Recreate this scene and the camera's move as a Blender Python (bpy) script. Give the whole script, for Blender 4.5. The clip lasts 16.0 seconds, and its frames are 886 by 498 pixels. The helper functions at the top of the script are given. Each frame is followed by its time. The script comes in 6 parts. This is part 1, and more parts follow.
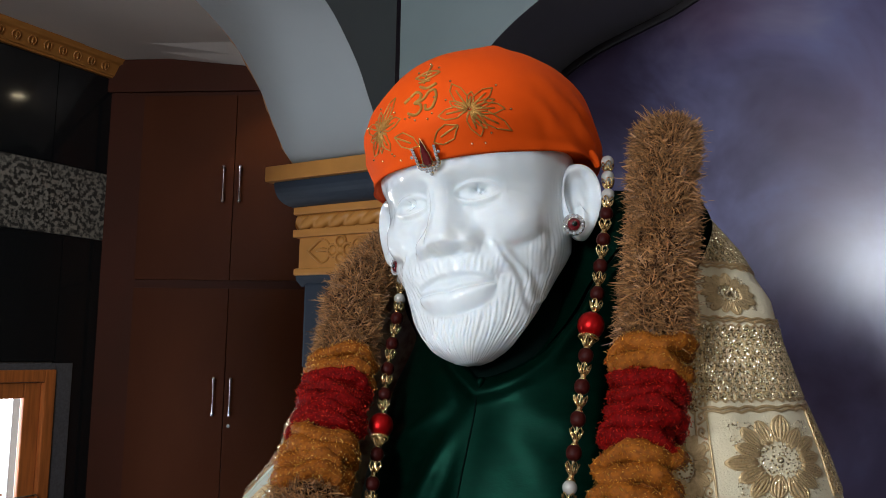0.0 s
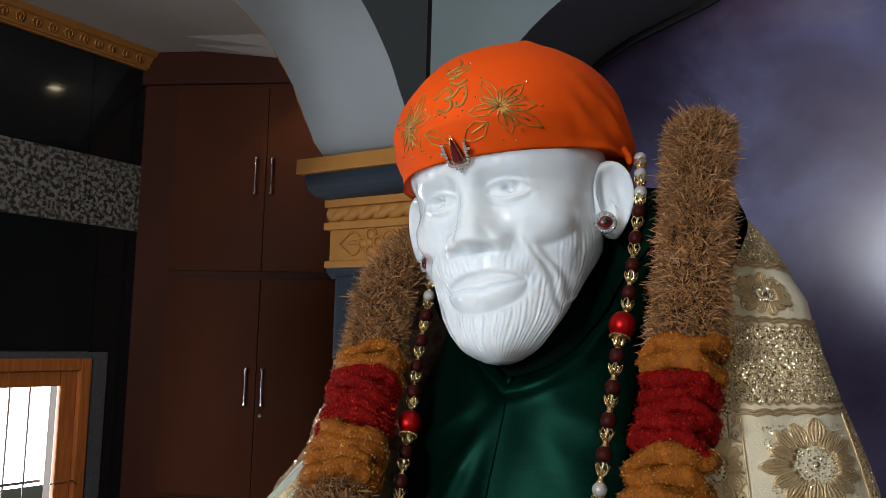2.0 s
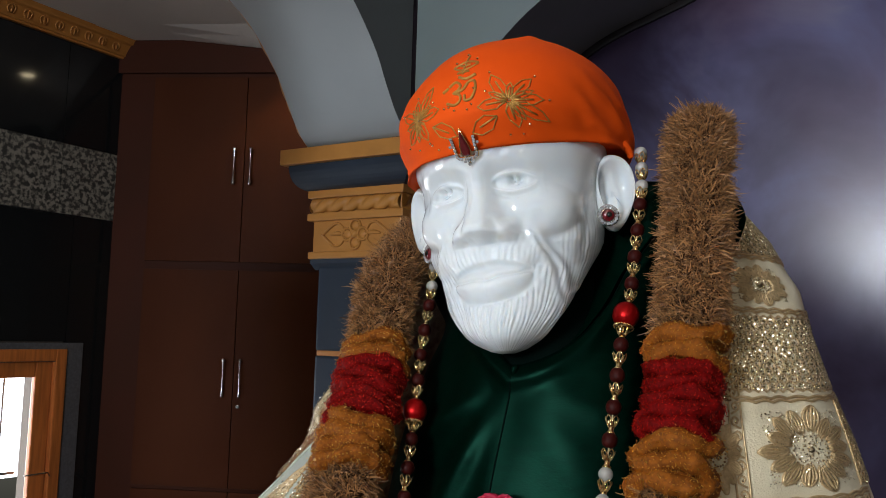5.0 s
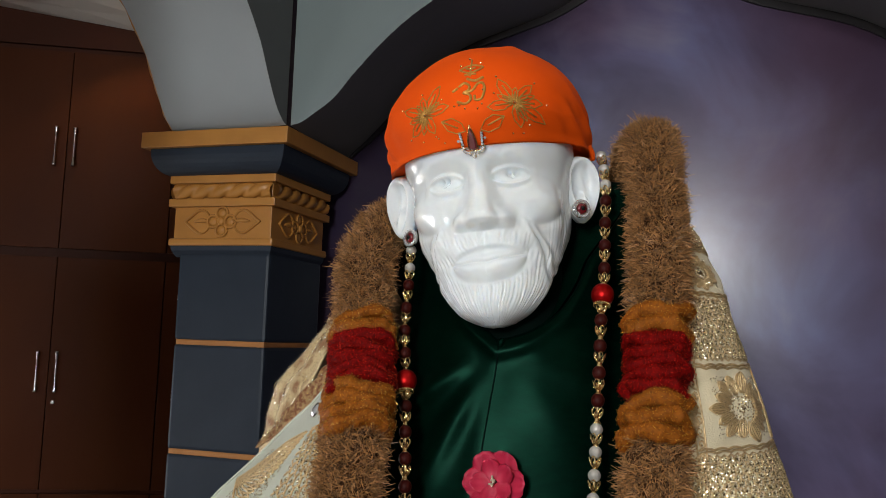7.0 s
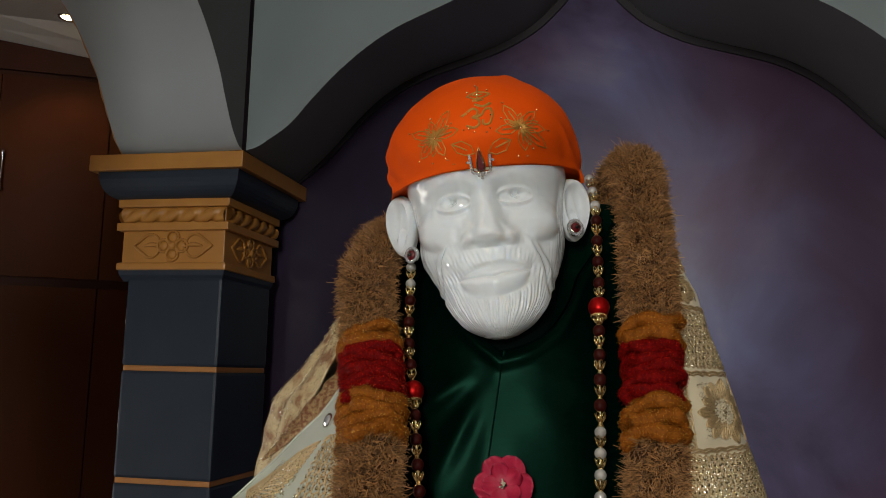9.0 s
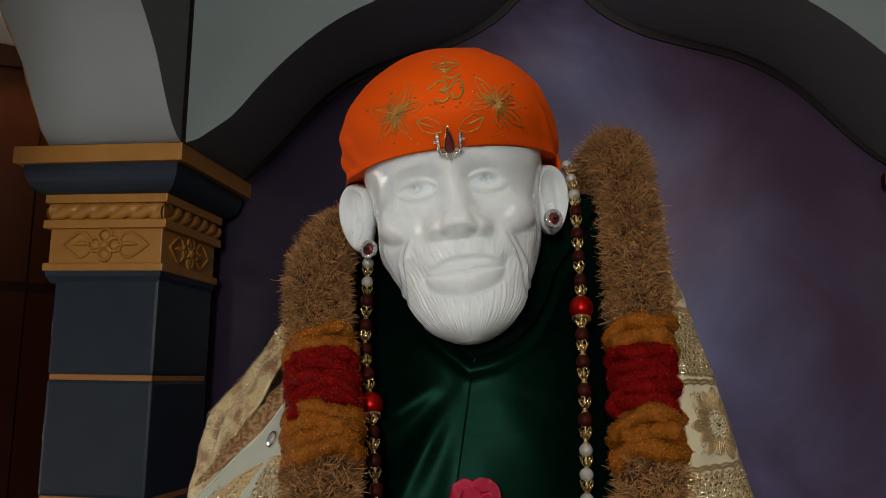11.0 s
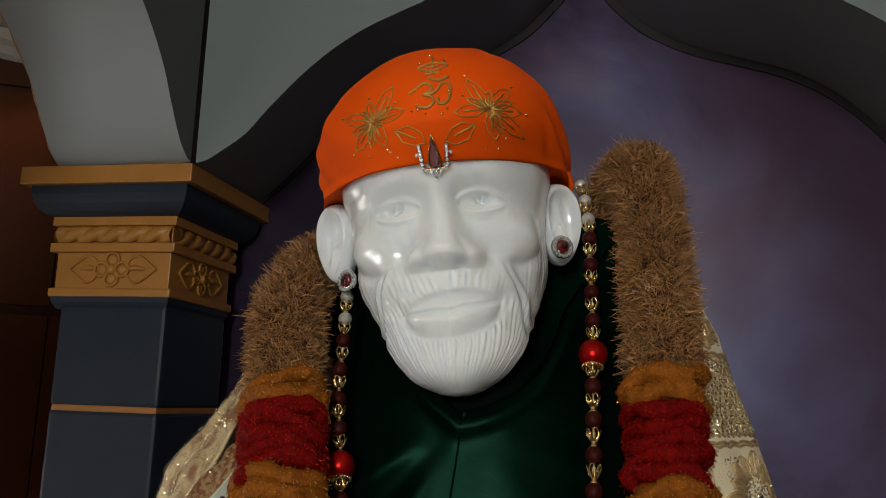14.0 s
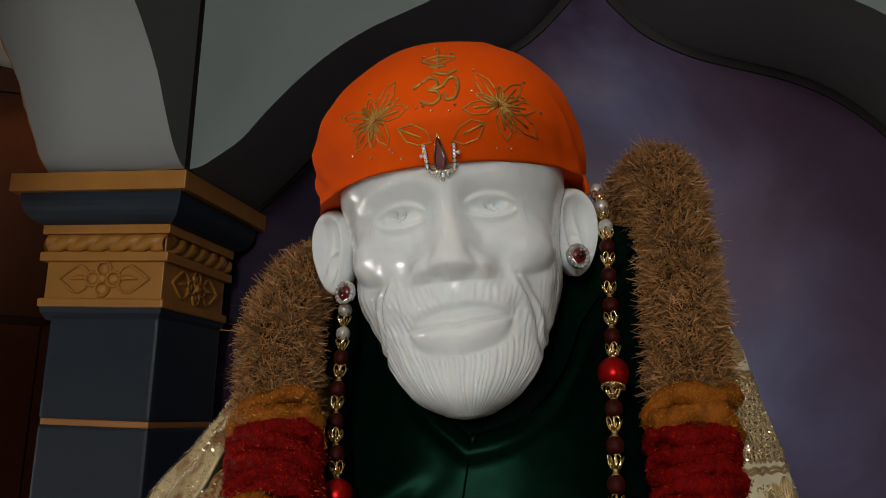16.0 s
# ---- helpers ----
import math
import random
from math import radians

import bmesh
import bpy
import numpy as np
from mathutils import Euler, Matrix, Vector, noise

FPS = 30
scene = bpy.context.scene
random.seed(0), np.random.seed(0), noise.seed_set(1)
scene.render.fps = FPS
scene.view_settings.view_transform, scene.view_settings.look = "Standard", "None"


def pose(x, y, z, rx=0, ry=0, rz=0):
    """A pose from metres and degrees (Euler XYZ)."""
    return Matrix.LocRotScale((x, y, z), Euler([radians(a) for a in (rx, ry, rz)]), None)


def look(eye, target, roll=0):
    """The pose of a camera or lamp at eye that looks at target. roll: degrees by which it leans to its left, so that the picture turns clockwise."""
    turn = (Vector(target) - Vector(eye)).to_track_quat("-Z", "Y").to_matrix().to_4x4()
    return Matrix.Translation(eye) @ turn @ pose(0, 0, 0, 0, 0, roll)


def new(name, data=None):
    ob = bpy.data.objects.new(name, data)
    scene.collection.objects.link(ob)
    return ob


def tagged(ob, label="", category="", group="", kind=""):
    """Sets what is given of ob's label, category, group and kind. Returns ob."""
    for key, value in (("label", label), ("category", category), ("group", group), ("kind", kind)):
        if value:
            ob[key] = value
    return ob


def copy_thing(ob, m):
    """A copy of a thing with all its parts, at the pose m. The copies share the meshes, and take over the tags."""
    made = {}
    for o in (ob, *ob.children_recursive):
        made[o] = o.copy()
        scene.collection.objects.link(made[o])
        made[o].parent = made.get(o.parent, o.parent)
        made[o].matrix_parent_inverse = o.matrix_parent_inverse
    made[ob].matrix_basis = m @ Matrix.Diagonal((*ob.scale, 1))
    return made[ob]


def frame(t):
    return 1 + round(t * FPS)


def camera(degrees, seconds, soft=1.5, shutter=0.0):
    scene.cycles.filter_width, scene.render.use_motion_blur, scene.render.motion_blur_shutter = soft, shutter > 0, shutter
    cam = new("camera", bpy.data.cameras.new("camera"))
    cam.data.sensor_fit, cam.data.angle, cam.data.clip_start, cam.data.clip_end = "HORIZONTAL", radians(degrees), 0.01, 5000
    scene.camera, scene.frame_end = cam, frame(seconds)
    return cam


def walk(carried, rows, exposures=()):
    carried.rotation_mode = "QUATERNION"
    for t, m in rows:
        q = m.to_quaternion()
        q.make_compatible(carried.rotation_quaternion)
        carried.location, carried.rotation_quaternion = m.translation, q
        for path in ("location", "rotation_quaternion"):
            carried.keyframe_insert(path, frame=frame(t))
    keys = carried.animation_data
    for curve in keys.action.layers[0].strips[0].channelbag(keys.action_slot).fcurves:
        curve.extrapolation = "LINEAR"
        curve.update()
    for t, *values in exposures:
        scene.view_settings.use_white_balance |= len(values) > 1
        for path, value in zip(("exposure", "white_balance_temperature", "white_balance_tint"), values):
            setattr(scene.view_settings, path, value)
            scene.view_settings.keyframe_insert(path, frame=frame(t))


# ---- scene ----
cam = camera(55.3, 16.0, soft=0.6)
PATH = [
    (0, (0.468, -0.725, 1.721), (-0.576, 0.964, 1.959), 1.0),
    (0.5, (0.467, -0.72, 1.723), (-0.594, 0.959, 1.955), 1.1),
    (1, (0.469, -0.724, 1.729), (-0.608, 0.945, 1.961), 1.2),
    (1.5, (0.469, -0.721, 1.729), (-0.627, 0.937, 1.953), 1.4),
    (2, (0.466, -0.72, 1.729), (-0.64, 0.932, 1.944), 1.5),
    (2.5, (0.462, -0.716, 1.73), (-0.646, 0.936, 1.94), 1.4),
    (3, (0.456, -0.712, 1.732), (-0.654, 0.939, 1.939), 1.3),
    (5.5, (0.432, -0.794, 1.721), (-0.56, 0.932, 1.911), 1.9),
    (6, (0.365, -0.851, 1.716), (-0.426, 0.975, 1.912), 1.7),
    (6.5, (0.3, -0.914, 1.707), (-0.368, 0.96, 1.91), 1.8),
    (7, (0.264, -0.939, 1.69), (-0.339, 0.956, 1.9), 2.0),
    (7.5, (0.244, -0.957, 1.689), (-0.317, 0.95, 1.914), 1.8),
    (8, (0.221, -0.984, 1.678), (-0.295, 0.932, 1.926), 1.8),
    (8.5, (0.192, -1.025, 1.662), (-0.271, 0.901, 1.937), 1.6),
    (11, (0.123, -0.888, 1.667), (-0.167, 1.068, 1.968), 1.0),
    (11.5, (0.143, -0.838, 1.674), (-0.151, 1.116, 1.981), 1.1),
    (12, (0.154, -0.806, 1.677), (-0.15, 1.146, 1.988), 1.2),
    (12.5, (0.156, -0.791, 1.685), (-0.161, 1.157, 2.012), 1.5),
    (13, (0.157, -0.771, 1.691), (-0.185, 1.17, 2.032), 1.7),
    (13.5, (0.158, -0.748, 1.694), (-0.211, 1.186, 2.043), 1.8),
    (14, (0.156, -0.734, 1.698), (-0.233, 1.195, 2.056), 2.0),
    (14.5, (0.148, -0.713, 1.699), (-0.25, 1.212, 2.069), 2.1),
    (15, (0.144, -0.705, 1.705), (-0.25, 1.219, 2.084), 2.0),
    (15.5, (0.134, -0.695, 1.706), (-0.258, 1.228, 2.092), 2.1),
    (16, (0.136, -0.671, 1.71), (-0.25, 1.255, 2.089), 2.0),
]
walk(cam, [(t, look(eye, target, roll)) for t, eye, target, roll in PATH],
     [(0, -0.12, 6100, 10), (3, -0.21, 6150, 10), (5.5, -0.22, 6300, 10), (7, -0.21, 6700, 10), (8, -0.32, 6850, 10), (8.5, -0.59, 6950, 10), (11, -0.82, 7150, 10), (12.5, -0.81, 7200, 10), (14, -0.80, 7200, 10), (16, -0.98, 7250, 10)])
# ---- light and exposure ----
world = bpy.data.worlds.new("sky")
scene.world = world
world.use_nodes = True
wn = world.node_tree
sky = wn.nodes.new("ShaderNodeTexSky")
sky.sky_type, sky.sun_disc = "NISHITA", False
sky.sun_elevation, sky.sun_rotation = radians(53), radians(29)
wn.links.new(sky.outputs[0], wn.nodes["Background"].inputs[0])
wn.nodes["Background"].inputs[1].default_value = 0.12


def area_lamp(name, m, sx, sy, watts, colour):
    d = bpy.data.lights.new(name, "AREA")
    d.shape, d.size, d.size_y, d.energy, d.color = "RECTANGLE", sx, sy, watts, colour
    ob = new(name, d)
    ob.matrix_world = m
    return ob


sun_data = bpy.data.lights.new("sun", "SUN")
sun_data.energy, sun_data.angle, sun_data.color = 2.5, radians(0.5), (1.0, 0.95, 0.88)
new("sun", sun_data).matrix_world = look((5, 9, 14), (0, 0, 0))
# daylight that comes in by the hall's openings
area_lamp("daylight_front", look((-0.05, -4.42, 2.42), (0.0, 0.3, 1.9)), 0.55, 0.9, 166, (0.93, 0.97, 1.0))
# next two are added out of view, for glints on the marble
area_lamp("added_glint_slit", look((2.96, -2.40, 2.15), (0.0, 0.0, 1.8)), 0.14, 0.80, 7, (0.95, 0.98, 1.0))
area_lamp("added_glint_hall", look((-3.62, -1.60, 1.00), (0.0, -0.2, 1.75)), 0.36, 1.10, 30, (0.97, 0.98, 1.0))
area_lamp("daylight_left", look((-3.75, 1.35, 0.95), (-1.5, 1.2, 1.2)), 1.1, 1.3, 22, (1.0, 0.98, 0.95))

# ---- materials ----


def material(name, base, rough=0.5, metal=0.0, second=None, scale=20.0, amount=0.5, bump=0.0, bump_scale=120.0,
             coat=0.0, sheen=0.0, stretch=(1, 1, 1), ramp=(0.35, 0.65), detail=6.0, sss=0.0, per_piece=0.0, rough_var=0.0, spec=0.5):
    """A procedural surface: two colours mixed by noise at one scale, dulled by a finer one, with fine relief."""
    m = bpy.data.materials.new(name)
    m.use_nodes = True
    t, b = m.node_tree, m.node_tree.nodes["Principled BSDF"]
    b.inputs["Roughness"].default_value, b.inputs["Metallic"].default_value = rough, metal
    b.inputs["Coat Weight"].default_value, b.inputs["Sheen Weight"].default_value = coat, sheen
    b.inputs["Coat Roughness"].default_value, b.inputs["Specular IOR Level"].default_value = 0.02, spec
    b.inputs["Subsurface Weight"].default_value = sss
    if sss:
        b.inputs["Subsurface Radius"].default_value = (0.012, 0.011, 0.010)
        b.inputs["Subsurface Scale"].default_value = 1.7
    co = t.nodes.new("ShaderNodeTexCoord")
    mp = t.nodes.new("ShaderNodeMapping")
    mp.inputs["Scale"].default_value = stretch
    t.links.new(co.outputs["Object"], mp.inputs[0])
    n1 = t.nodes.new("ShaderNodeTexNoise")
    n1.inputs["Scale"].default_value, n1.inputs["Detail"].default_value = scale, detail
    t.links.new(mp.outputs[0], n1.inputs["Vector"])
    r = t.nodes.new("ShaderNodeValToRGB")
    r.color_ramp.elements[0].position, r.color_ramp.elements[1].position = ramp
    two = second or tuple(c * 0.75 for c in base)
    r.color_ramp.elements[0].color = (*[a + (c - a) * amount for a, c in zip(base, two)], 1)
    r.color_ramp.elements[1].color = (*base, 1)
    t.links.new(n1.outputs["Fac"], r.inputs[0])
    colour = r.outputs[0]
    n2 = t.nodes.new("ShaderNodeTexNoise")
    n2.inputs["Scale"].default_value, n2.inputs["Detail"].default_value = bump_scale, 4.0
    t.links.new(mp.outputs[0], n2.inputs["Vector"])
    if per_piece:
        info = t.nodes.new("ShaderNodeObjectInfo")
        hs = t.nodes.new("ShaderNodeHueSaturation")
        mr = t.nodes.new("ShaderNodeMapRange")
        mr.inputs[3].default_value, mr.inputs[4].default_value = 1 - per_piece, 1 + per_piece
        t.links.new(info.outputs["Random"], mr.inputs[0])
        t.links.new(mr.outputs[0], hs.inputs["Value"])
        t.links.new(colour, hs.inputs["Color"])
        colour = hs.outputs[0]
    t.links.new(colour, b.inputs["Base Color"])
    if rough_var:
        mr = t.nodes.new("ShaderNodeMapRange")
        mr.inputs[1].default_value, mr.inputs[2].default_value = 0.3, 0.7
        mr.inputs[3].default_value, mr.inputs[4].default_value = max(rough - rough_var, 0.02), rough + rough_var
        t.links.new(n1.outputs["Fac"], mr.inputs[0])
        t.links.new(mr.outputs[0], b.inputs["Roughness"])
    if bump:
        bp = t.nodes.new("ShaderNodeBump")
        bp.inputs["Strength"].default_value, bp.inputs["Distance"].default_value = bump, 0.002
        t.links.new(n2.outputs["Fac"], bp.inputs["Height"])
        t.links.new(bp.outputs[0], b.inputs["Normal"])
    return m


M = {}
# one grey paint in lit and shaded copies: light put into the base colours
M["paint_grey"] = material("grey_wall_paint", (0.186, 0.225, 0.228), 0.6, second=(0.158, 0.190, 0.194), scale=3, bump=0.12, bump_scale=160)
M["paint_shaded"] = material("shaded_grey_wall_paint", (0.110, 0.116, 0.116), 0.65, second=(0.090, 0.095, 0.095), scale=4, bump=0.12, bump_scale=160)
M["paint_half_shaded"] = material("half_shaded_wall_paint", (0.185, 0.190, 0.188), 0.65, second=(0.155, 0.160, 0.158), scale=4, bump=0.12, bump_scale=160)
M["paint_lit"] = material("lit_grey_wall_paint", (0.30, 0.325, 0.335), 0.6, second=(0.26, 0.28, 0.29), scale=3, bump=0.12, bump_scale=160)
M["paint_blue"] = material("slate_blue_paint", (0.021, 0.030, 0.045), 0.45, second=(0.015, 0.022, 0.034), scale=9, bump=0.1, bump_scale=90, spec=0.22)
M["paint_ochre"] = material("ochre_gold_paint", (0.44, 0.190, 0.036), 0.42, second=(0.34, 0.138, 0.025), scale=14, bump=0.15, bump_scale=110)
M["paint_band"] = material("orange_band_paint", (0.42, 0.17, 0.04), 0.45, second=(0.30, 0.12, 0.03), scale=14, bump=0.1)
M["ceiling"] = material("off_white_ceiling_paint", (0.76, 0.70, 0.64), 0.8, second=(0.69, 0.63, 0.57), scale=2, bump=0.08)
M["black_band"] = material("black_trim", (0.015, 0.010, 0.012), 0.5, scale=10)
M["cupboard"] = material("red_brown_laminate", (0.072, 0.0195, 0.0062), 0.45, second=(0.055, 0.0140, 0.0045), scale=2.5, amount=0.8, stretch=(1, 1, 0.5), bump=0.04, bump_scale=300, rough_var=0.08, spec=0.08)
M["cupboard_dark"] = material("dark_brown_frame", (0.046, 0.0125, 0.0050), 0.50, second=(0.064, 0.013, 0.005), scale=2.5, bump=0.04, bump_scale=300, spec=0.13)
M["chrome"] = material("brushed_steel", (0.62, 0.60, 0.57), 0.22, metal=1.0, second=(0.5, 0.48, 0.46), scale=80)
M["granite_black"] = material("polished_black_granite", (0.010, 0.011, 0.012), 0.10, second=(0.035, 0.035, 0.035), scale=260, amount=0.6, ramp=(0.3, 0.42), coat=0.2)
M["granite_speckled"] = material("speckled_grey_granite", (0.30, 0.275, 0.225), 0.3, second=(0.030, 0.028, 0.026), scale=42, amount=0.95, ramp=(0.44, 0.58), detail=9, bump=0.1)
M["wood"] = material("varnished_orange_wood", (0.58, 0.18, 0.042), 0.30, second=(0.20, 0.055, 0.014), scale=6, stretch=(10, 10, 0.8), bump=0.08)
M["stone_edge"] = material("grey_stone_surround", (0.11, 0.11, 0.12), 0.2, second=(0.06, 0.06, 0.065), scale=90)
M["floor"] = material("pale_polished_floor", (0.16, 0.13, 0.11), 0.30, second=(0.12, 0.10, 0.085), scale=3)
# walls out of view, kept dark brown to cut bounced light
M["wall_plain"] = material("unseen_wall_brown", (0.10, 0.080, 0.062), 0.7, second=(0.08, 0.064, 0.05), scale=2, bump=0.08)
M["iron"] = material("painted_iron", (0.30, 0.29, 0.28), 0.4, metal=0.6, scale=30)


def painted_backdrop():
    """Purple and blue brushed clouds under a clear gloss coat with fine upright ribs."""
    m = bpy.data.materials.new("purple_cloud_mural")
    m.use_nodes = True
    t, b = m.node_tree, m.node_tree.nodes["Principled BSDF"]
    co = t.nodes.new("ShaderNodeTexCoord")
    n1 = t.nodes.new("ShaderNodeTexNoise")
    n1.inputs["Scale"].default_value, n1.inputs["Detail"].default_value, n1.inputs["Roughness"].default_value = 2.1, 5, 0.55
    n1.inputs["Distortion"].default_value = 0.5
    n2 = t.nodes.new("ShaderNodeTexNoise")
    n2.inputs["Scale"].default_value, n2.inputs["Detail"].default_value = 1.3, 4
    sep = t.nodes.new("ShaderNodeMapping")
    sep.inputs["Location"].default_value = (4.2, 1.0, 7.7)
    t.links.new(co.outputs["Object"], n1.inputs["Vector"])
    t.links.new(co.outputs["Object"], sep.inputs[0])
    t.links.new(sep.outputs[0], n2.inputs["Vector"])
    r1 = t.nodes.new("ShaderNodeValToRGB")
    e = r1.color_ramp.elements
    e[0].position, e[0].color = 0.30, (0.080, 0.062, 0.115, 1)
    e[1].position, e[1].color = 0.72, (0.22, 0.21, 0.32, 1)
    k = r1.color_ramp.elements.new(0.46)
    k.color = (0.115, 0.100, 0.19, 1)
    k = r1.color_ramp.elements.new(0.60)
    k.color = (0.15, 0.15, 0.29, 1)
    r2 = t.nodes.new("ShaderNodeValToRGB")
    r2.color_ramp.elements[0].position, r2.color_ramp.elements[1].position = 0.42, 0.68
    mix = t.nodes.new("ShaderNodeMix")
    mix.data_type = "RGBA"
    mix.inputs[7].default_value = (0.13, 0.065, 0.11, 1)
    t.links.new(n1.outputs["Fac"], r1.inputs[0])
    t.links.new(n2.outputs["Fac"], r2.inputs[0])
    mul = t.nodes.new("ShaderNodeMath")
    mul.operation = "MULTIPLY"
    mul.inputs[1].default_value = 0.7
    t.links.new(r2.outputs[0], mul.inputs[0])
    t.links.new(mul.outputs[0], mix.inputs[0])
    t.links.new(r1.outputs[0], mix.inputs[6])
    # shade towards the -x pillar put into the colour, deep plum, stronger higher up
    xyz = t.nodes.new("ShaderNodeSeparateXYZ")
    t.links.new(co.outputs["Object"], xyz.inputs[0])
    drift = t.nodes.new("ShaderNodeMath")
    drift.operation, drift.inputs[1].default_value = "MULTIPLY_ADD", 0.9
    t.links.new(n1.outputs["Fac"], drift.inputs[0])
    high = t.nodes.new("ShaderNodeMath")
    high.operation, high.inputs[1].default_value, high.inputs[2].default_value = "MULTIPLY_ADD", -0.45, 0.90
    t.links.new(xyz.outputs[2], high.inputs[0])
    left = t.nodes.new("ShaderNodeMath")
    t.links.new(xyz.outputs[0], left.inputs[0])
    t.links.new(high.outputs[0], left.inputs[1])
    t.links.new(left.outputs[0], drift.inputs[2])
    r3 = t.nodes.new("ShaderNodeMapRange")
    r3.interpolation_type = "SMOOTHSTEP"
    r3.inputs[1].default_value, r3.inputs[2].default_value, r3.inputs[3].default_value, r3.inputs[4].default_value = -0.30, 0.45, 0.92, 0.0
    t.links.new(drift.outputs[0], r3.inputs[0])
    plum_shade = t.nodes.new("ShaderNodeMix")
    plum_shade.data_type = "RGBA"
    plum_shade.inputs[7].default_value = (0.016, 0.009, 0.021, 1)
    t.links.new(r3.outputs[0], plum_shade.inputs[0])
    t.links.new(mix.outputs[2], plum_shade.inputs[6])
    # the painting itself turns to maroon dusk on its +x side
    drift2 = t.nodes.new("ShaderNodeMath")
    drift2.operation, drift2.inputs[1].default_value = "MULTIPLY_ADD", -0.8
    t.links.new(n2.outputs["Fac"], drift2.inputs[0])
    right = t.nodes.new("ShaderNodeMath")
    right.operation = "SUBTRACT"
    t.links.new(xyz.outputs[0], right.inputs[0])
    t.links.new(high.outputs[0], right.inputs[1])
    t.links.new(right.outputs[0], drift2.inputs[2])
    r4 = t.nodes.new("ShaderNodeMapRange")
    r4.interpolation_type = "SMOOTHSTEP"
    r4.inputs[1].default_value, r4.inputs[2].default_value, r4.inputs[3].default_value, r4.inputs[4].default_value = 0.02, 0.62, 0.0, 0.80
    t.links.new(drift2.outputs[0], r4.inputs[0])
    dusk = t.nodes.new("ShaderNodeMix")
    dusk.data_type = "RGBA"
    dusk.inputs[7].default_value = (0.060, 0.030, 0.055, 1)
    t.links.new(r4.outputs[0], dusk.inputs[0])
    t.links.new(plum_shade.outputs[2], dusk.inputs[6])
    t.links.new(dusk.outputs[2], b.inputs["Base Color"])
    b.inputs["Roughness"].default_value, b.inputs["Specular IOR Level"].default_value = 0.23, 0.35
    w = t.nodes.new("ShaderNodeTexWave")
    w.bands_direction = "X"
    w.inputs["Scale"].default_value, w.inputs["Distortion"].default_value = 38.0, 0.4
    bp = t.nodes.new("ShaderNodeBump")
    bp.inputs["Strength"].default_value, bp.inputs["Distance"].default_value = 0.022, 0.001
    t.links.new(co.outputs["Object"], w.inputs["Vector"])
    t.links.new(w.outputs["Fac"], bp.inputs["Height"])
    t.links.new(bp.outputs[0], b.inputs["Normal"])
    return m


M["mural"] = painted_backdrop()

# ---- building blocks ----


def finish(bm, name, mat, smooth=False):
    me = bpy.data.meshes.new(name)
    bm.normal_update()
    bm.to_mesh(me)
    bm.free()
    me.materials.append(mat)
    if smooth:
        me.polygons.foreach_set("use_smooth", [True] * len(me.polygons))
    return me


def thing(name, label, category, m=None, group="", kind=""):
    ob = new(name)
    ob.empty_display_size = 0.05
    ob.matrix_world = m or Matrix()
    return tagged(ob, label, category, group, kind)


def solid(name, bm, mat, label, category, kind="", smooth=False, m=None, group=""):
    ob = new(name, finish(bm, name, mat, smooth))
    if m:
        ob.matrix_world = m
    return tagged(ob, label, category, group, kind)


def part(name, bm, mat, parent, label="", smooth=False, m=None):
    ob = new(name, bm if isinstance(bm, bpy.types.Mesh) else finish(bm, name, mat, smooth))
    ob.parent = parent
    if m:
        ob.matrix_local = m
    if label:
        ob["label"] = label
    return ob


def box(bm, lo, hi, bevel=0.0, m=None):
    lo, hi = Vector(lo), Vector(hi)
    got = bmesh.ops.create_cube(bm, size=1, matrix=Matrix.Translation((lo + hi) / 2) @ Matrix.Diagonal((*(hi - lo), 1)))
    vs = got["verts"]
    if bevel:
        es = {e for v in vs for e in v.link_edges}
        r = bmesh.ops.bevel(bm, geom=list(es), offset=bevel, segments=2, profile=0.6, affect="EDGES")
        vs = list({v for f in r["faces"] for v in f.verts} | {v for v in vs if v.is_valid})
    if m:
        bmesh.ops.transform(bm, matrix=m, verts=vs)
    return bm


def boxed(*a, **k):
    return box(bmesh.new(), *a, **k)


def grid(bm, rows, close=False):
    """Quads over rows of points, all of one length; close joins each row's end to its start."""
    vs = [[bm.verts.new(p) for p in row] for row in rows]
    n = len(rows[0])
    for a, b in zip(vs, vs[1:]):
        for i in range(n if close else n - 1):
            j = (i + 1) % n
            bm.faces.new((a[i], a[j], b[j], b[i]))
    return vs


def smooth_curve(pts, n):
    """n points along a Catmull-Rom curve through pts."""
    pts = [Vector(p) for p in pts]
    full = [2 * pts[0] - pts[1], *pts, 2 * pts[-1] - pts[-2]]
    out = []
    for i in range(n):
        u = i / (n - 1) * (len(pts) - 1)
        k = min(int(u), len(pts) - 2)
        f = u - k
        a, b, c, d = full[k:k + 4]
        out.append(0.5 * (2 * b + (c - a) * f + (2 * a - 5 * b + 4 * c - d) * f * f + (3 * b - a - 3 * c + d) * f ** 3))
    return out


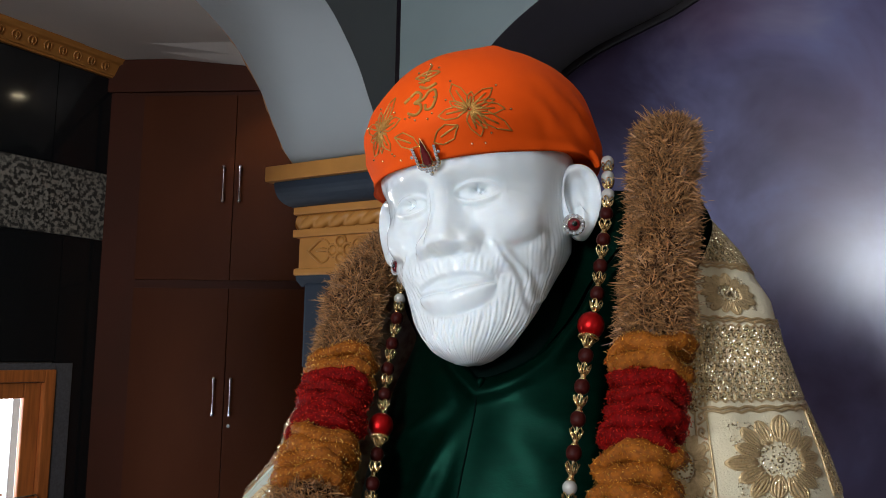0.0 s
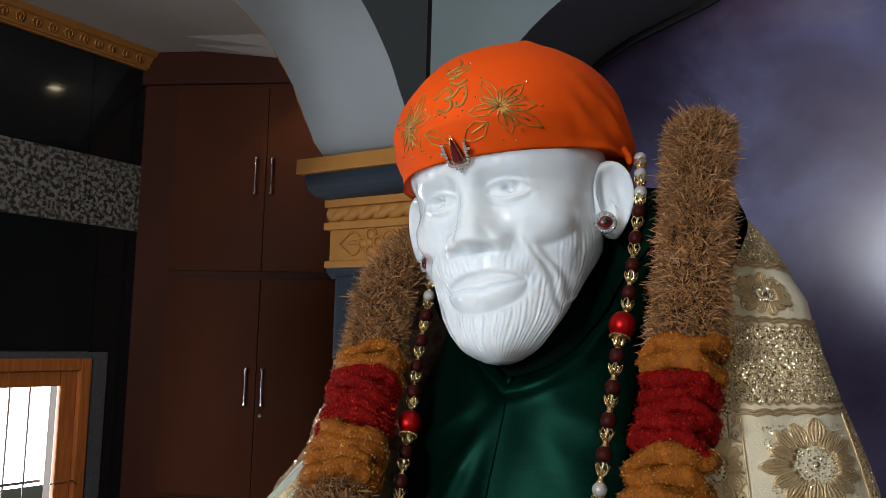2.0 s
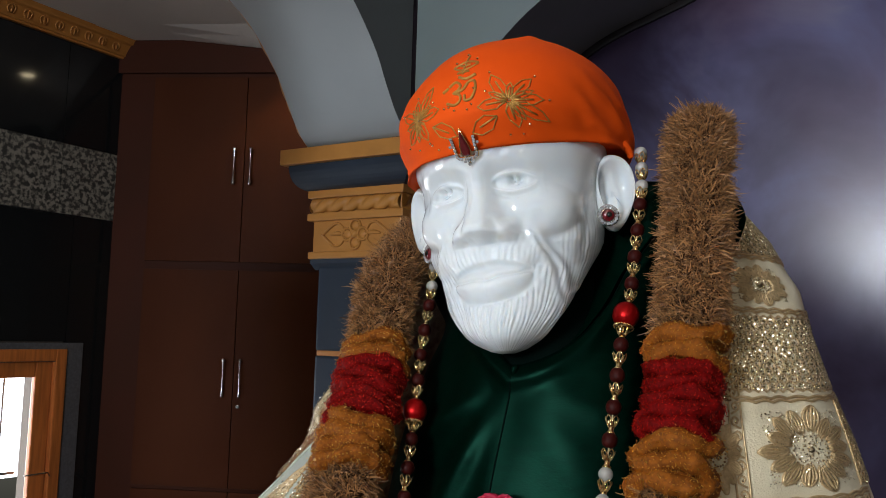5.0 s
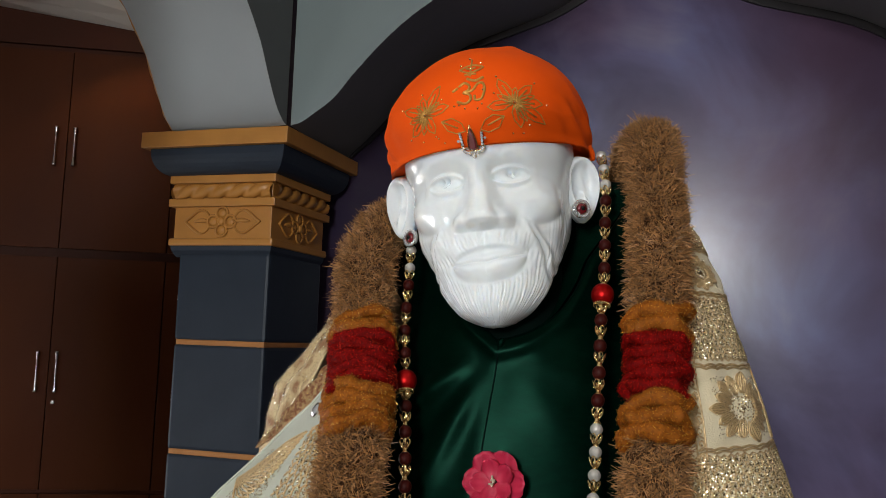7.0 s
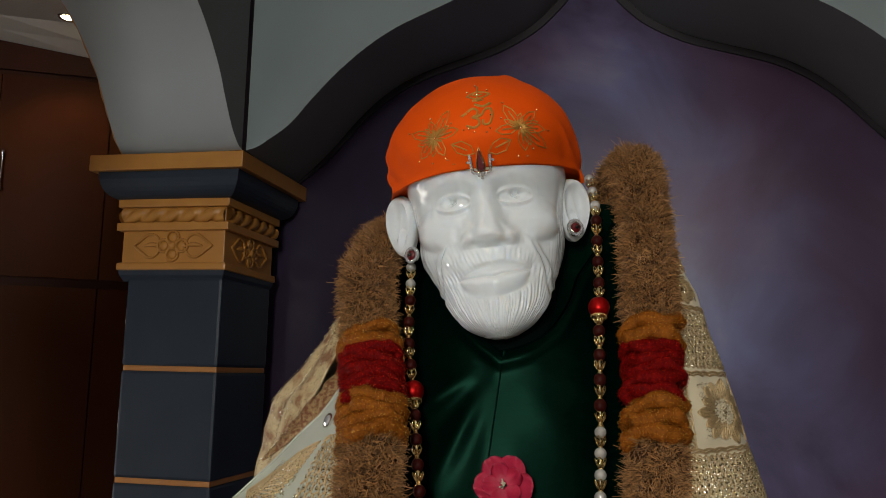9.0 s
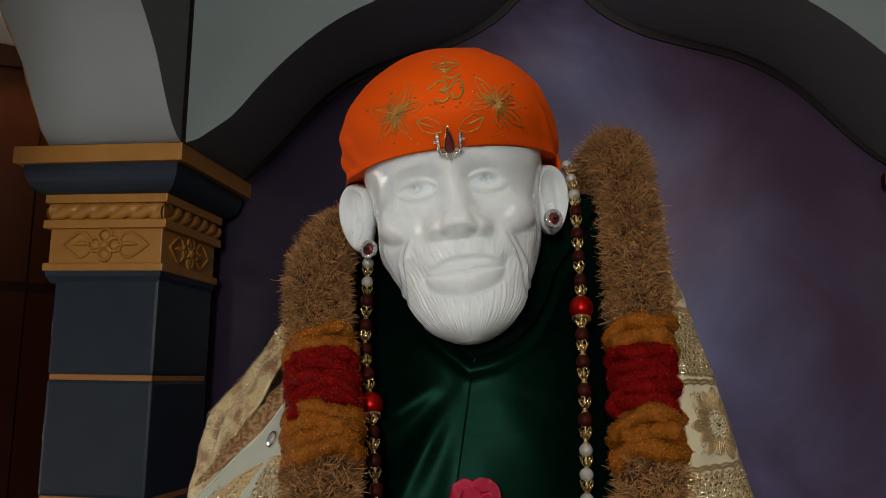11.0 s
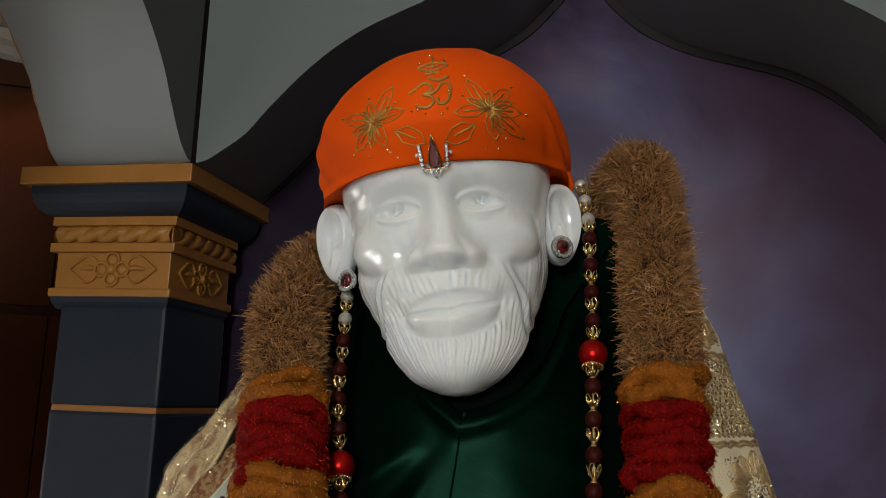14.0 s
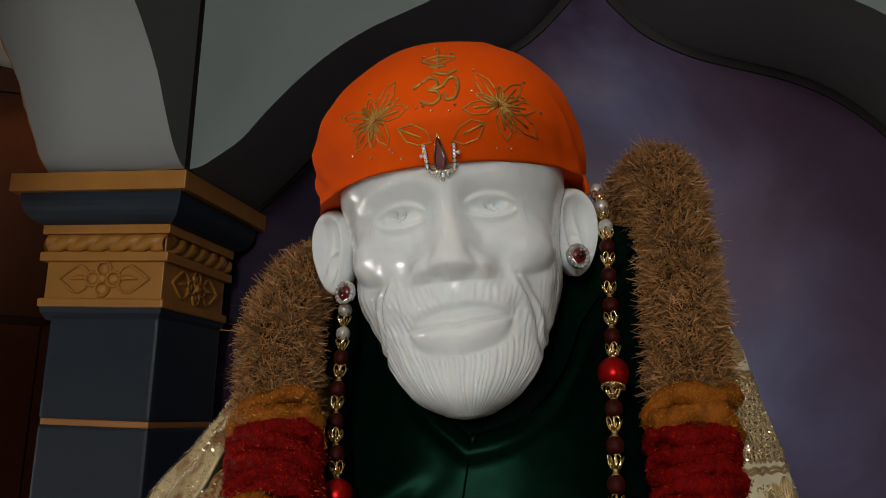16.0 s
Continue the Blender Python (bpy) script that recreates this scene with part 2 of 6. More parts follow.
def tube(bm, pts, radius, sides=8, cap=True):
    """A round bar along pts; radius is a number or one for each point."""
    pts = [Vector(p) for p in pts]
    n = len(pts)
    rads = radius if isinstance(radius, (list, tuple)) else [radius] * n
    rows, up = [], None
    for i, p in enumerate(pts):
        d = (pts[min(i + 1, n - 1)] - pts[max(i - 1, 0)]).normalized()
        if up is None:
            up = d.orthogonal().normalized()
        up = (up - d * up.dot(d)).normalized()
        side = d.cross(up)
        rows.append([p + (up * math.cos(a) + side * math.sin(a)) * rads[i] for a in (2 * math.pi * k / sides for k in range(sides))])
    vs = grid(bm, rows, close=True)
    if cap:
        bm.faces.new(list(reversed(vs[0])))
        bm.faces.new(vs[-1])
    return bm


def lathe(bm, profile, sides=16, m=None):
    """Turned about z: profile rows of (radius, z)."""
    rows = [[Vector((r * math.cos(a), r * math.sin(a), z)) for a in (2 * math.pi * k / sides for k in range(sides))] for r, z in profile]
    if m:
        rows = [[m @ p for p in row] for row in rows]
    vs = grid(bm, rows, close=True)
    bm.faces.new(list(reversed(vs[0])))
    bm.faces.new(vs[-1])
    return bm


# ---- the hall ----
CEIL, FLOOR = 3.27, 0.0
ARCH_FRONT, ARCH_BACK, MID = 1.27, 1.80, 0.072
solid("floor", boxed((-4.2, -4.6, -0.15), (3.2, 3.4, FLOOR)), M["floor"], "pale polished stone floor of the prayer hall", "floor", "structure")
solid("ceiling", boxed((-4.2, -4.6, CEIL), (3.2, 3.4, CEIL + 0.15)), M["ceiling"], "off-white painted plaster ceiling", "ceiling", "structure")
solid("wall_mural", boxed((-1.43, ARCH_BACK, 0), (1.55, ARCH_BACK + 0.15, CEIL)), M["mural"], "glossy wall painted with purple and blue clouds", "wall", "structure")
solid("wall_alcove", boxed((-4.2, 3.2, 0), (3.2, 3.4, CEIL)), M["wall_plain"], "plain brown plaster wall behind the alcove", "wall", "structure")
# side wall with a slit added out of view, at the glint lamp
bm = bmesh.new()
for lo, hi in (((3.0, -4.6, 0), (3.2, -2.50, CEIL)), ((3.0, -2.30, 0), (3.2, 3.2, CEIL)), ((3.0, -2.50, 0), (3.2, -2.30, 1.70)), ((3.0, -2.50, 2.60), (3.2, -2.30, CEIL))):
    box(bm, lo, hi)
solid("wall_east", bm, M["wall_plain"], "plain brown plaster side wall with an added narrow slit", "wall", "structure")

# the wall opposite the shrine, with its tall barred window
bm = bmesh.new()
for lo, hi in (((-4.2, -4.6, 0), (-0.40, -4.4, CEIL)), ((0.30, -4.6, 0), (3.0, -4.4, CEIL)), ((-0.40, -4.6, 0), (0.30, -4.4, 1.90)), ((-0.40, -4.6, 2.94), (0.30, -4.4, CEIL))):
    box(bm, lo, hi)
solid("wall_south", bm, M["wall_plain"], "plain brown plaster wall with a wide window", "wall", "structure")

# the mural's arch: an ogee edge, deeper at the back
EDGE_FRONT = [(1.0, 2.304), (0.965, 2.312), (0.93, 2.332), (0.86, 2.378), (0.798, 2.446), (0.712, 2.530), (0.624, 2.599), (0.535, 2.650), (0.45, 2.684), (0.34, 2.728), (0.24, 2.790), (0.14, 2.89), (0.06, 2.99), (0.0, 3.06)]
EDGE_BACK = [(1.06, 2.306), (1.02, 2.345), (0.968, 2.390), (0.90, 2.460), (0.835, 2.535), (0.765, 2.605), (0.68, 2.668), (0.58, 2.716), (0.45, 2.757), (0.34, 2.792), (0.255, 2.832), (0.19, 2.873), (0.136, 2.924), (0.07, 3.00), (0.03, 3.06), (0.0, 3.10)]


def arch_curve(edge, n=40):
    half = [(p.x, p.y) for p in smooth_curve([(u, z, 0) for u, z in edge], n)]
    return [(-u, z) for u, z in half] + [(u, z) for u, z in reversed(half[:-1])]


# the arch's face stands a little out of square with the painted wall
front = [Vector((MID + u, ARCH_FRONT - 0.065 * (u + 1.0), z)) for u, z in arch_curve(EDGE_FRONT)]
back = [Vector((MID + u, ARCH_BACK, z)) for u, z in arch_curve(EDGE_BACK)]
arch = thing("arch_wall", "grey painted ogee arch wall in front of the mural", "arch", kind="structure")
bm = bmesh.new()
grid(bm, [[Vector((p.x, p.y, CEIL)) for p in front], front])
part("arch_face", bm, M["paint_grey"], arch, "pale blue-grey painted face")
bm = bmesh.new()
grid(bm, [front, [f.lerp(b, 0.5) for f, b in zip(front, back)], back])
part("soffit", bm, M["paint_half_shaded"], arch, "grey painted curved underside in a shaded tone", smooth=True)
bm = bmesh.new()
lip = []
for i, p in enumerate(back):  # the band follows the edge, thinning out at both springings
    d = back[min(i + 1, len(back) - 1)] - back[max(i - 1, 0)]
    inward = Vector((d.z, 0, -d.x)).normalized()
    q = min(i, len(back) - 1 - i) / len(back)
    lip.append(inward * (0.010 + 0.016 * min(1.0, q * 5)))
grid(bm, [[p - 0.4 * v + Vector((0, -0.004, 0)) for p, v in zip(back, lip)], [p + Vector((0, -0.012, 0)) for p in back], [p + v + Vector((0, -0.012, 0)) for p, v in zip(back, lip)], [p + v + Vector((0, -0.001, 0)) for p, v in zip(back, lip)]])
part("edge_band", bm, M["black_band"], arch, "black band along the arch's inner edge")

# the side arch that springs from the pillar towards the hall
SIDE = [(1.262, 2.304), (1.235, 2.314), (1.19, 2.352), (1.135, 2.428), (1.085, 2.503), (1.005, 2.585), (0.93, 2.640), (0.80, 2.700), (0.65, 2.760), (0.52, 2.840), (0.42, 2.935), (0.34, 3.04)]
sc = smooth_curve([(0, y, z) for y, z in SIDE], 40)
right = [Vector((-0.938, p.y, p.z)) for p in sc] + [Vector((-0.938, 0.68 - p.y, p.z)) for p in reversed(sc[:-1])]
left = [Vector((-1.352, p.y + 0.05, p.z)) for p in sc] + [Vector((-1.352, 0.68 - p.y + 0.05, p.z)) for p in reversed(sc[:-1])]
side = thing("side_arch", "grey painted plaster arch springing from the pillar", "arch", kind="structure")
bm = bmesh.new()
grid(bm, [right, [a.lerp(b, 0.5) for a, b in zip(right, left)], left])
part("soffit", bm, M["paint_lit"], side, "grey curved underside in a lit tone", smooth=True)
bm = bmesh.new()
grid(bm, [[Vector((p.x, p.y, CEIL)) for p in right], right])
part("inner_face", bm, M["paint_shaded"], side, "grey face in a shaded tone")
bm = bmesh.new()
rough = [p + Vector((0, random.uniform(-0.004, 0.004), random.uniform(-0.004, 0.004))) for p in left]
grid(bm, [left, [p + Vector((-0.006, 0, 0.003)) for p in rough], [Vector((p.x - 0.006, p.y, CEIL)) for p in rough]])
part("outer_face", bm, M["paint_ochre"], side, "ochre painted outer face with a ragged edge")


def pillar(m):
    """A square blue pillar with ochre bands and a carved ochre capital; its origin is the capital's front inner corner on the floor."""
    ob = thing("pillar", "slate blue square pillar with ochre bands and carved capital", "pillar", m, kind="structure")
    cx, cy = -0.247, 0.265

    def ring(bm, half_x, half_y, z0, z1, bevel=0.003, out=0.020):
        return box(bm, (cx - half_x - out, cy - half_y, z0), (cx + half_x, cy + half_y, z1), bevel)

    def cove(rows):
        bm = bmesh.new()
        grid(bm, [[Vector((cx + sx * hx - (0.020 if sx < 0 else 0), cy + sy * hy, z)) for sx, sy in ((-1, -1), (1, -1), (1, 1), (-1, 1))] for hx, hy, z in rows], close=True)
        return bm
    ox, oy = 0.247, 0.265
    part("plate", ring(bmesh.new(), ox, oy, 2.254, 2.304), M["paint_ochre"], ob, "ochre top plate")
    prof = []
    for i in range(9):
        a = i / 8 * math.pi / 2
        prof.append((ox - 0.022 - 0.052 * (1 - math.sin(a)) , oy - 0.022 - 0.052 * (1 - math.sin(a)), 2.174 + 0.072 * (1 - math.cos(a)) + 0.0))
    part("cove", cove([(p[0], p[1], p[2]) for p in prof] + [(ox - 0.022, oy - 0.022, 2.2545)]), M["paint_blue"], ob, "slate blue cove moulding", smooth=False)
    part("fillet", ring(bmesh.new(), ox - 0.068, oy - 0.068, 2.150, 2.176), M["paint_ochre"], ob)
    part("rope_core", ring(bmesh.new(), ox - 0.084, oy - 0.084, 2.100, 2.151), M["paint_ochre"], ob)
    # the twisted moulding on front and side
    for face in range(4):
        half = (ox + 0.010 if face % 2 == 0 else oy) - 0.084
        off = (oy if face % 2 == 0 else ox + 0.010) - 0.084
        turn = Matrix.Translation((cx - 0.010, cy, 2.1255)) @ Matrix.Rotation(face * math.pi / 2, 4, "Z")
        n = 90
        rows = []
        for i in range(n):
            u = -half + 2 * half * i / (n - 1)
            row = []
            for k in range(11):
                a = -math.pi / 2 + math.pi * k / 10
                ph = (u / 0.062 - a * 0.32)
                groove = abs((ph % 1.0) - 0.5) * 2
                r = 0.017 + 0.009 * min(1, groove * 1.7)
                row.append(turn @ Vector((u, -off - r * math.cos(a) * 0.8, r * math.sin(a))))
            rows.append(row)
        bm = bmesh.new()
        grid(bm, rows)
        part("rope_moulding", bm, M["paint_ochre"], ob, "carved rope moulding", smooth=True)
    part("fillet", ring(bmesh.new(), ox - 0.068, oy - 0.068, 2.076, 2.101), M["paint_ochre"], ob)
    part("panel_block", ring(bmesh.new(), ox - 0.084, oy - 0.084, 1.975, 2.077), M["paint_ochre"], ob)
    for face in range(4):
        half = (ox + 0.010 if face % 2 == 0 else oy) - 0.084
        off = (oy if face % 2 == 0 else ox + 0.010) - 0.084
        turn = Matrix.Translation((cx - 0.010, cy, 2.029)) @ Matrix.Rotation(face * math.pi / 2, 4, "Z")
        bm = bmesh.new()
        lathe(bm, [(0.013, -0.004), (0.013, 0.007), (0.009, 0.012), (0.004, 0.014)], 16, turn @ Matrix.Translation((0, -off, 0)) @ Matrix.Rotation(math.pi / 2, 4, "X"))
        for k in range(4):
            a = k * math.pi / 2 + math.pi / 4 * 0
            c = Vector((0.031 * math.cos(a), 0, 0.027 * math.sin(a)))
            pts = [turn @ (c + Vector((0.0205 * math.cos(b), -off - 0.003, 0.0195 * math.sin(b)))) for b in (2 * math.pi * i / 18 for i in range(19))]
            tube(bm, pts, 0.0042, 6)
            lathe(bm, [(0.016, -0.002), (0.014, 0.003), (0.006, 0.006), (0.001, 0.0065)], 14, turn @ Matrix.Translation((c.x, -off, c.z)) @ Matrix.Rotation(math.pi / 2, 4, "X"))
        for s in (-1, 1):
            for f in (-1, 1):
                pts = [turn @ Vector((s * x, -off - 0.002, f * z)) for x, z in ((0.040, 0.006), (0.056, 0.030), (0.080, 0.036), (0.106, 0.020), (0.134, -0.002))]
                tube(bm, smooth_curve(pts, 16), 0.0044, 6)
            pts = [turn @ Vector((s * x, -off - 0.001, z)) for x, z in ((0.045, 0.0), (0.07, 0.004), (0.10, 0.0))]
            tube(bm, smooth_curve(pts, 8), [0.002 + 0.006 * math.sin(math.pi * i / 7) for i in range(8)], 6)
        part("rosette", bm, M["paint_ochre"], ob, "carved four-petal flower with two leaves", smooth=True)
    part("base_moulding", ring(bmesh.new(), ox - 0.072, oy - 0.072, 1.952, 1.976, 0.006), M["paint_ochre"], ob)
    part("neck", cove([(ox - 0.078, oy - 0.078, 1.9525), (ox - 0.080, oy - 0.080, 1.938), (ox - 0.092, oy - 0.092, 1.918)]), M["paint_blue"], ob)
    zs = [1.93, 1.644, 1.308, 0.97, 0.63, 0.29, 0.0]
    for i, (z1, z0) in enumerate(zip(zs, zs[1:])):
        part("shaft_block", ring(bmesh.new(), ox - 0.084, oy - 0.084, z0 + (0.014 if z0 else 0), z1, 0.010, -0.006), M["paint_blue"], ob)
        lx, ly = cx - (ox - 0.084) + 0.0062, cy - (oy - 0.084) + 0.0105
        part("worn_edge", tube(bmesh.new(), [(lx, ly, z0 + 0.040), (lx - 0.0004, ly, (z0 + z1) / 2), (lx, ly, z1 - 0.026)], [0.0012, 0.0030, 0.0022], 6), M["ceiling"], ob, "paint worn to pale plaster", smooth=True)
        if z0:
            part("band", ring(bmesh.new(), ox - 0.088, oy - 0.088, z0 - 0.002, z0 + 0.016, 0.004, -0.006), M["paint_band"], ob, "orange painted groove band")
    return ob


first = pillar(pose(-0.936, ARCH_FRONT - 0.002, 0))
tagged(copy_thing(first, pose(1.080 + 0.494, ARCH_FRONT - 0.07, 0)), group="shrine pillars")
tagged(copy_thing(first, pose(-0.936, -0.59 - 0.53, 0)), group="shrine pillars")
tagged(first, group="shrine pillars")

# the wardrobe in the alcove
TURN = 26
ward_at = pose(-2.785, 2.441, 0, 0, 0, TURN)
ward = thing("wardrobe", "red-brown laminate wardrobe with loft doors and steel handles", "wardrobe", ward_at)
part("carcass", boxed((-0.78, 0.02, 0.0), (1.9, 0.42, CEIL - 0.002)), M["cupboard_dark"], ward, "dark brown frame")


def handle_mesh():
    bm = bmesh.new()
    prof = []
    for i in range(25):
        u = -1 + 2 * i / 24
        prof.append((0.0045 + 0.006 * max(0, abs(u) - 0.55) / 0.45, 0.098 * u))
    lathe(bm, prof, 12, Matrix.Translation((0, -0.030, 0)))
    for s in (-1, 1):
        tube(bm, [(0, -0.030, s * 0.082), (0, 0.0, s * 0.082)], 0.005, 8)
    return finish(bm, "handle", M["chrome"], True)


HANDLE = handle_mesh()
lock_mesh = finish(lathe(bmesh.new(), [(0.011, 0), (0.011, 0.005), (0.008, 0.007), (0.003, 0.0065)], 16, Matrix.Rotation(math.pi / 2, 4, "X")), "lock", M["chrome"], True)
for z0, z1, hz in ((2.065, 3.06, 2.570), (0.905, 2.022, 1.465), (0.12, 0.885, 0.6)):
    for x0, x1, hx in ((-0.530, -0.013, -0.057), (-0.009, 0.500, 0.032), (0.506, 1.02, 0.97), (1.026, 1.54, 1.07)):
        d = part("door", boxed((x0, 0.0, z0), (x1, 0.019, z1), 0.002), M["cupboard"], ward)
        part("handle", HANDLE, None, d, "steel bow handle", m=Matrix.Translation((hx, 0, hz)))
        if hz == 1.465 and hx == 0.032:
            part("lock", lock_mesh, None, d, "round steel cam lock", m=Matrix.Translation((0.020, 0, 1.318)))
part("cornice_board", boxed((-0.775, -0.004, 3.085), (1.9, 0.02, CEIL - 0.003), 0.002), M["cupboard_dark"], ward)

# the ceiling dips unevenly where it meets the wardrobe
dip = bmesh.new()
grid(dip, [[ward_at @ Vector((x, y, min(CEIL - 0.004, (CEIL - 0.004) * (1 - k) + k * (3.223 - 0.11 * x)))) for x in (-0.80, -0.4, 0.0, 0.4, 0.8, 1.2)] for y, k in ((-0.24, 0.0), (-0.12, 0.55), (-0.008, 1.0))])
solid("ceiling_dip", dip, M["ceiling"], "sagging off-white plaster ceiling before the wardrobe", "ceiling", "structure")

# the black granite wall with its speckled band and barred window
WALL = pose(-3.4475, 2.1125, 0, 0, 0, 91.3)
# along the wall: x from the wardrobe's corner towards the hall is negative; y points into the wall
W0, W1, WZ0, WZ1 = -1.58, -0.370, 0.30, 1.482
west = tagged(new("wall_west"), "black granite clad wall with a speckled granite band", "wall", kind="structure")
west.matrix_world = WALL
bm = bmesh.new()
HALL = -2.95  # the second window, added out of view for glints, stands this far along
for lo, hi in (((-6.6, 0.02, 0), (W0 + HALL, 0.22, CEIL)), ((W1 + HALL + 0.10, 0.02, 0), (W0, 0.22, CEIL)), ((W0 + HALL, 0.02, 0), (W1 + HALL + 0.10, 0.22, WZ0)), ((W0 + HALL, 0.02, WZ1 + 0.058), (W1 + HALL + 0.10, 0.22, CEIL)), ((W1 + 0.10, 0.02, 0), (0.6, 0.22, CEIL)), ((W0, 0.02, 0), (W1 + 0.10, 0.22, WZ0)), ((W0, 0.02, WZ1 + 0.058), (W1 + 0.10, 0.22, CEIL))):
    box(bm, lo, hi)
part("masonry", bm, M["wall_plain"], west)
STRIPE0, STRIPE1 = 2.275, 2.632
for z0, z1, mat in ((STRIPE0, STRIPE1, "granite_speckled"), (STRIPE1 + 0.003, 3.16, "granite_black")):
    x = -6.3
    while x < 0.05:
        w = 1.2
        part("granite_slab", boxed((x + 0.0015, 0.0, z0), (min(x + w, 0.30) - 0.0015, 0.0195, z1), 0.001), M[mat], west)
        x += w
for x0, x1, z0, z1 in ((-6.3, W0 + HALL - 0.16, 0, STRIPE0 - 0.003), (W0 + HALL - 0.157, W1 + HALL + 0.16, WZ1 + 0.15, STRIPE0 - 0.003), (W0 + HALL - 0.157, W1 + HALL + 0.16, 0, WZ0 - 0.1), (W1 + HALL + 0.163, -2.8, 0, STRIPE0 - 0.003), (-2.797, W0 - 0.16, 0, STRIPE0 - 0.003), (W0 - 0.157, W1 + 0.16, WZ1 + 0.15, STRIPE0 - 0.003), (W1 + 0.163, 0.30, 0, STRIPE0 - 0.003), (W0 - 0.157, W1 + 0.16, 0, WZ0 - 0.1)):
    part("granite_slab", boxed((x0, 0.0, z0), (x1, 0.0195, z1), 0.001), M["granite_black"], west)
win = thing("window_1", "barred wooden window with a dark stone surround", "window", WALL, kind="structure")


def frame_bars(x0, x1, z0, z1, w, y0, y1, bevel):
    bm = bmesh.new()
    box(bm, (x0, y0, z0), (x0 + w, y1, z1), bevel)
    box(bm, (x1 - w, y0, z0), (x1, y1, z1), bevel)
    box(bm, (x0 + w, y0, z1 - w), (x1 - w, y1, z1), bevel)
    box(bm, (x0 + w, y0, z0), (x1 - w, y1, z0 + w), bevel)
    return bm


part("stone_surround", frame_bars(W0 - 0.265, W1 + 0.265, WZ0 - 0.14, WZ1 + 0.142, 0.095, -0.006, 0.02, 0.004), M["stone_edge"], win, "dark polished stone surround")
part("frame", frame_bars(W0 - 0.17, W1 + 0.17, WZ0 - 0.045, WZ1 + 0.110, 0.060, -0.014, 0.06, 0.006), M["wood"], win, "varnished wooden frame")
part("sash", frame_bars(W0 - 0.11, W1 + 0.11, WZ0, WZ1 + 0.062, 0.090, 0.012, 0.045, 0.008), M["wood"], win, "varnished wooden sash")
for i in range(11):
    x = W0 + 0.09 + i * 0.1035
    if x < W1 - 0.03:
        part("bar", tube(bmesh.new(), [(x, 0.10, WZ0), (x, 0.10, WZ1 + 0.05)], 0.0045, 8), M["iron"], win, smooth=True)
part("cross_bar", boxed((W0, 0.094, 0.985), (W1, 0.100, 0.997)), M["iron"], win)
part("stay", tube(bmesh.new(), [(W1 - 0.01, 0.0, 0.985), (W1 + 0.10, -0.02, 0.990), (W1 + 0.115, -0.02, 0.97)], 0.004, 6), M["chrome"], win, "steel window stay")
copy_thing(win, WALL @ Matrix.Translation((HALL, 0, 0))).name = "window_2"
# glowing panel added outside so that the window's view stays plain white
outside = material("glowing_white_outside", (0.8, 0.8, 0.8), 0.9)
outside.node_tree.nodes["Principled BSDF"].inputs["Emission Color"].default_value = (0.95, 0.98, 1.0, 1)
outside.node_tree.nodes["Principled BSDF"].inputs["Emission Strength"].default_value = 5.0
solid("backdrop", boxed((-14, -14, -1), (-13.9, 12, 7)), outside, "glowing white panel standing in for the bright outdoors", "backdrop", "structure")

# the carved gold cornice under the ceiling on the granite wall
M["cornice"] = material("aged_ochre_gold_paint", (0.46, 0.185, 0.038), 0.45, second=(0.33, 0.12, 0.022), scale=14, bump=0.15, bump_scale=110)
cor = thing("cornice", "carved ochre gold plaster cornice under the ceiling", "cornice", WALL, kind="structure")
bm = bmesh.new()
prof = [(0.0, 3.162), (-0.020, 3.162), (-0.022, 3.172), (-0.030, 3.175), (-0.032, 3.186), (-0.052, 3.232), (-0.068, 3.240), (-0.070, 3.252), (-0.080, 3.2685), (0.0, 3.2685)]
grid(bm, [[Vector((x, y, z)) for y, z in prof] for x in (-6.3, 0.045)])
part("moulding", bm, M["cornice"], cor)
drop = bmesh.new()
for s in (-1, 1):
    tube(drop, smooth_curve([(0, -0.046, 0.022), (s * 0.016, -0.042, 0.013), (s * 0.020, -0.036, -0.003), (s * 0.008, -0.031, -0.021)], 12), 0.0045, 6)
tube(drop, [(0, -0.044, 0.012), (0, -0.038, -0.012), (0, -0.034, -0.022)], [0.003, 0.006, 0.002], 6)
DROP = finish(drop, "ornament", M["cornice"], True)
for i in range(36):
    part("ornament", DROP, None, cor, m=Matrix.Translation((-0.06 - i * 0.085, -0.006, 3.210)))

# recessed ceiling spotlight
spot = thing("ceiling_spotlight", "small recessed round ceiling spotlight, switched on", "ceiling light", pose(-2.363, 2.313, CEIL), group="ceiling spotlights")
part("trim_ring", lathe(bmesh.new(), [(0.050, 0.0), (0.050, -0.004), (0.040, -0.007), (0.036, 0.001)], 24), M["chrome"], spot, smooth=True)
glow = bpy.data.materials.new("lit_lamp_glass")
glow.use_nodes = True
glow.node_tree.nodes["Principled BSDF"].inputs["Emission Color"].default_value = (1.0, 0.82, 0.50, 1)
glow.node_tree.nodes["Principled BSDF"].inputs["Emission Strength"].default_value = 25
lamp = bpy.data.lights.new("spotlight_beam", "SPOT")
lamp.energy, lamp.color, lamp.spot_size, lamp.spot_blend, lamp.shadow_soft_size = 14, (1.0, 0.74, 0.34), radians(105), 0.5, 0.03
new("spotlight_beam", lamp).matrix_world = look((-2.363, 2.313, CEIL - 0.012), (-2.40, 2.36, 0))
part("lamp_glass", lathe(bmesh.new(), [(0.036, -0.001), (0.034, -0.005), (0.001, -0.006)], 24), glow, spot, "glowing warm lamp glass", smooth=True)
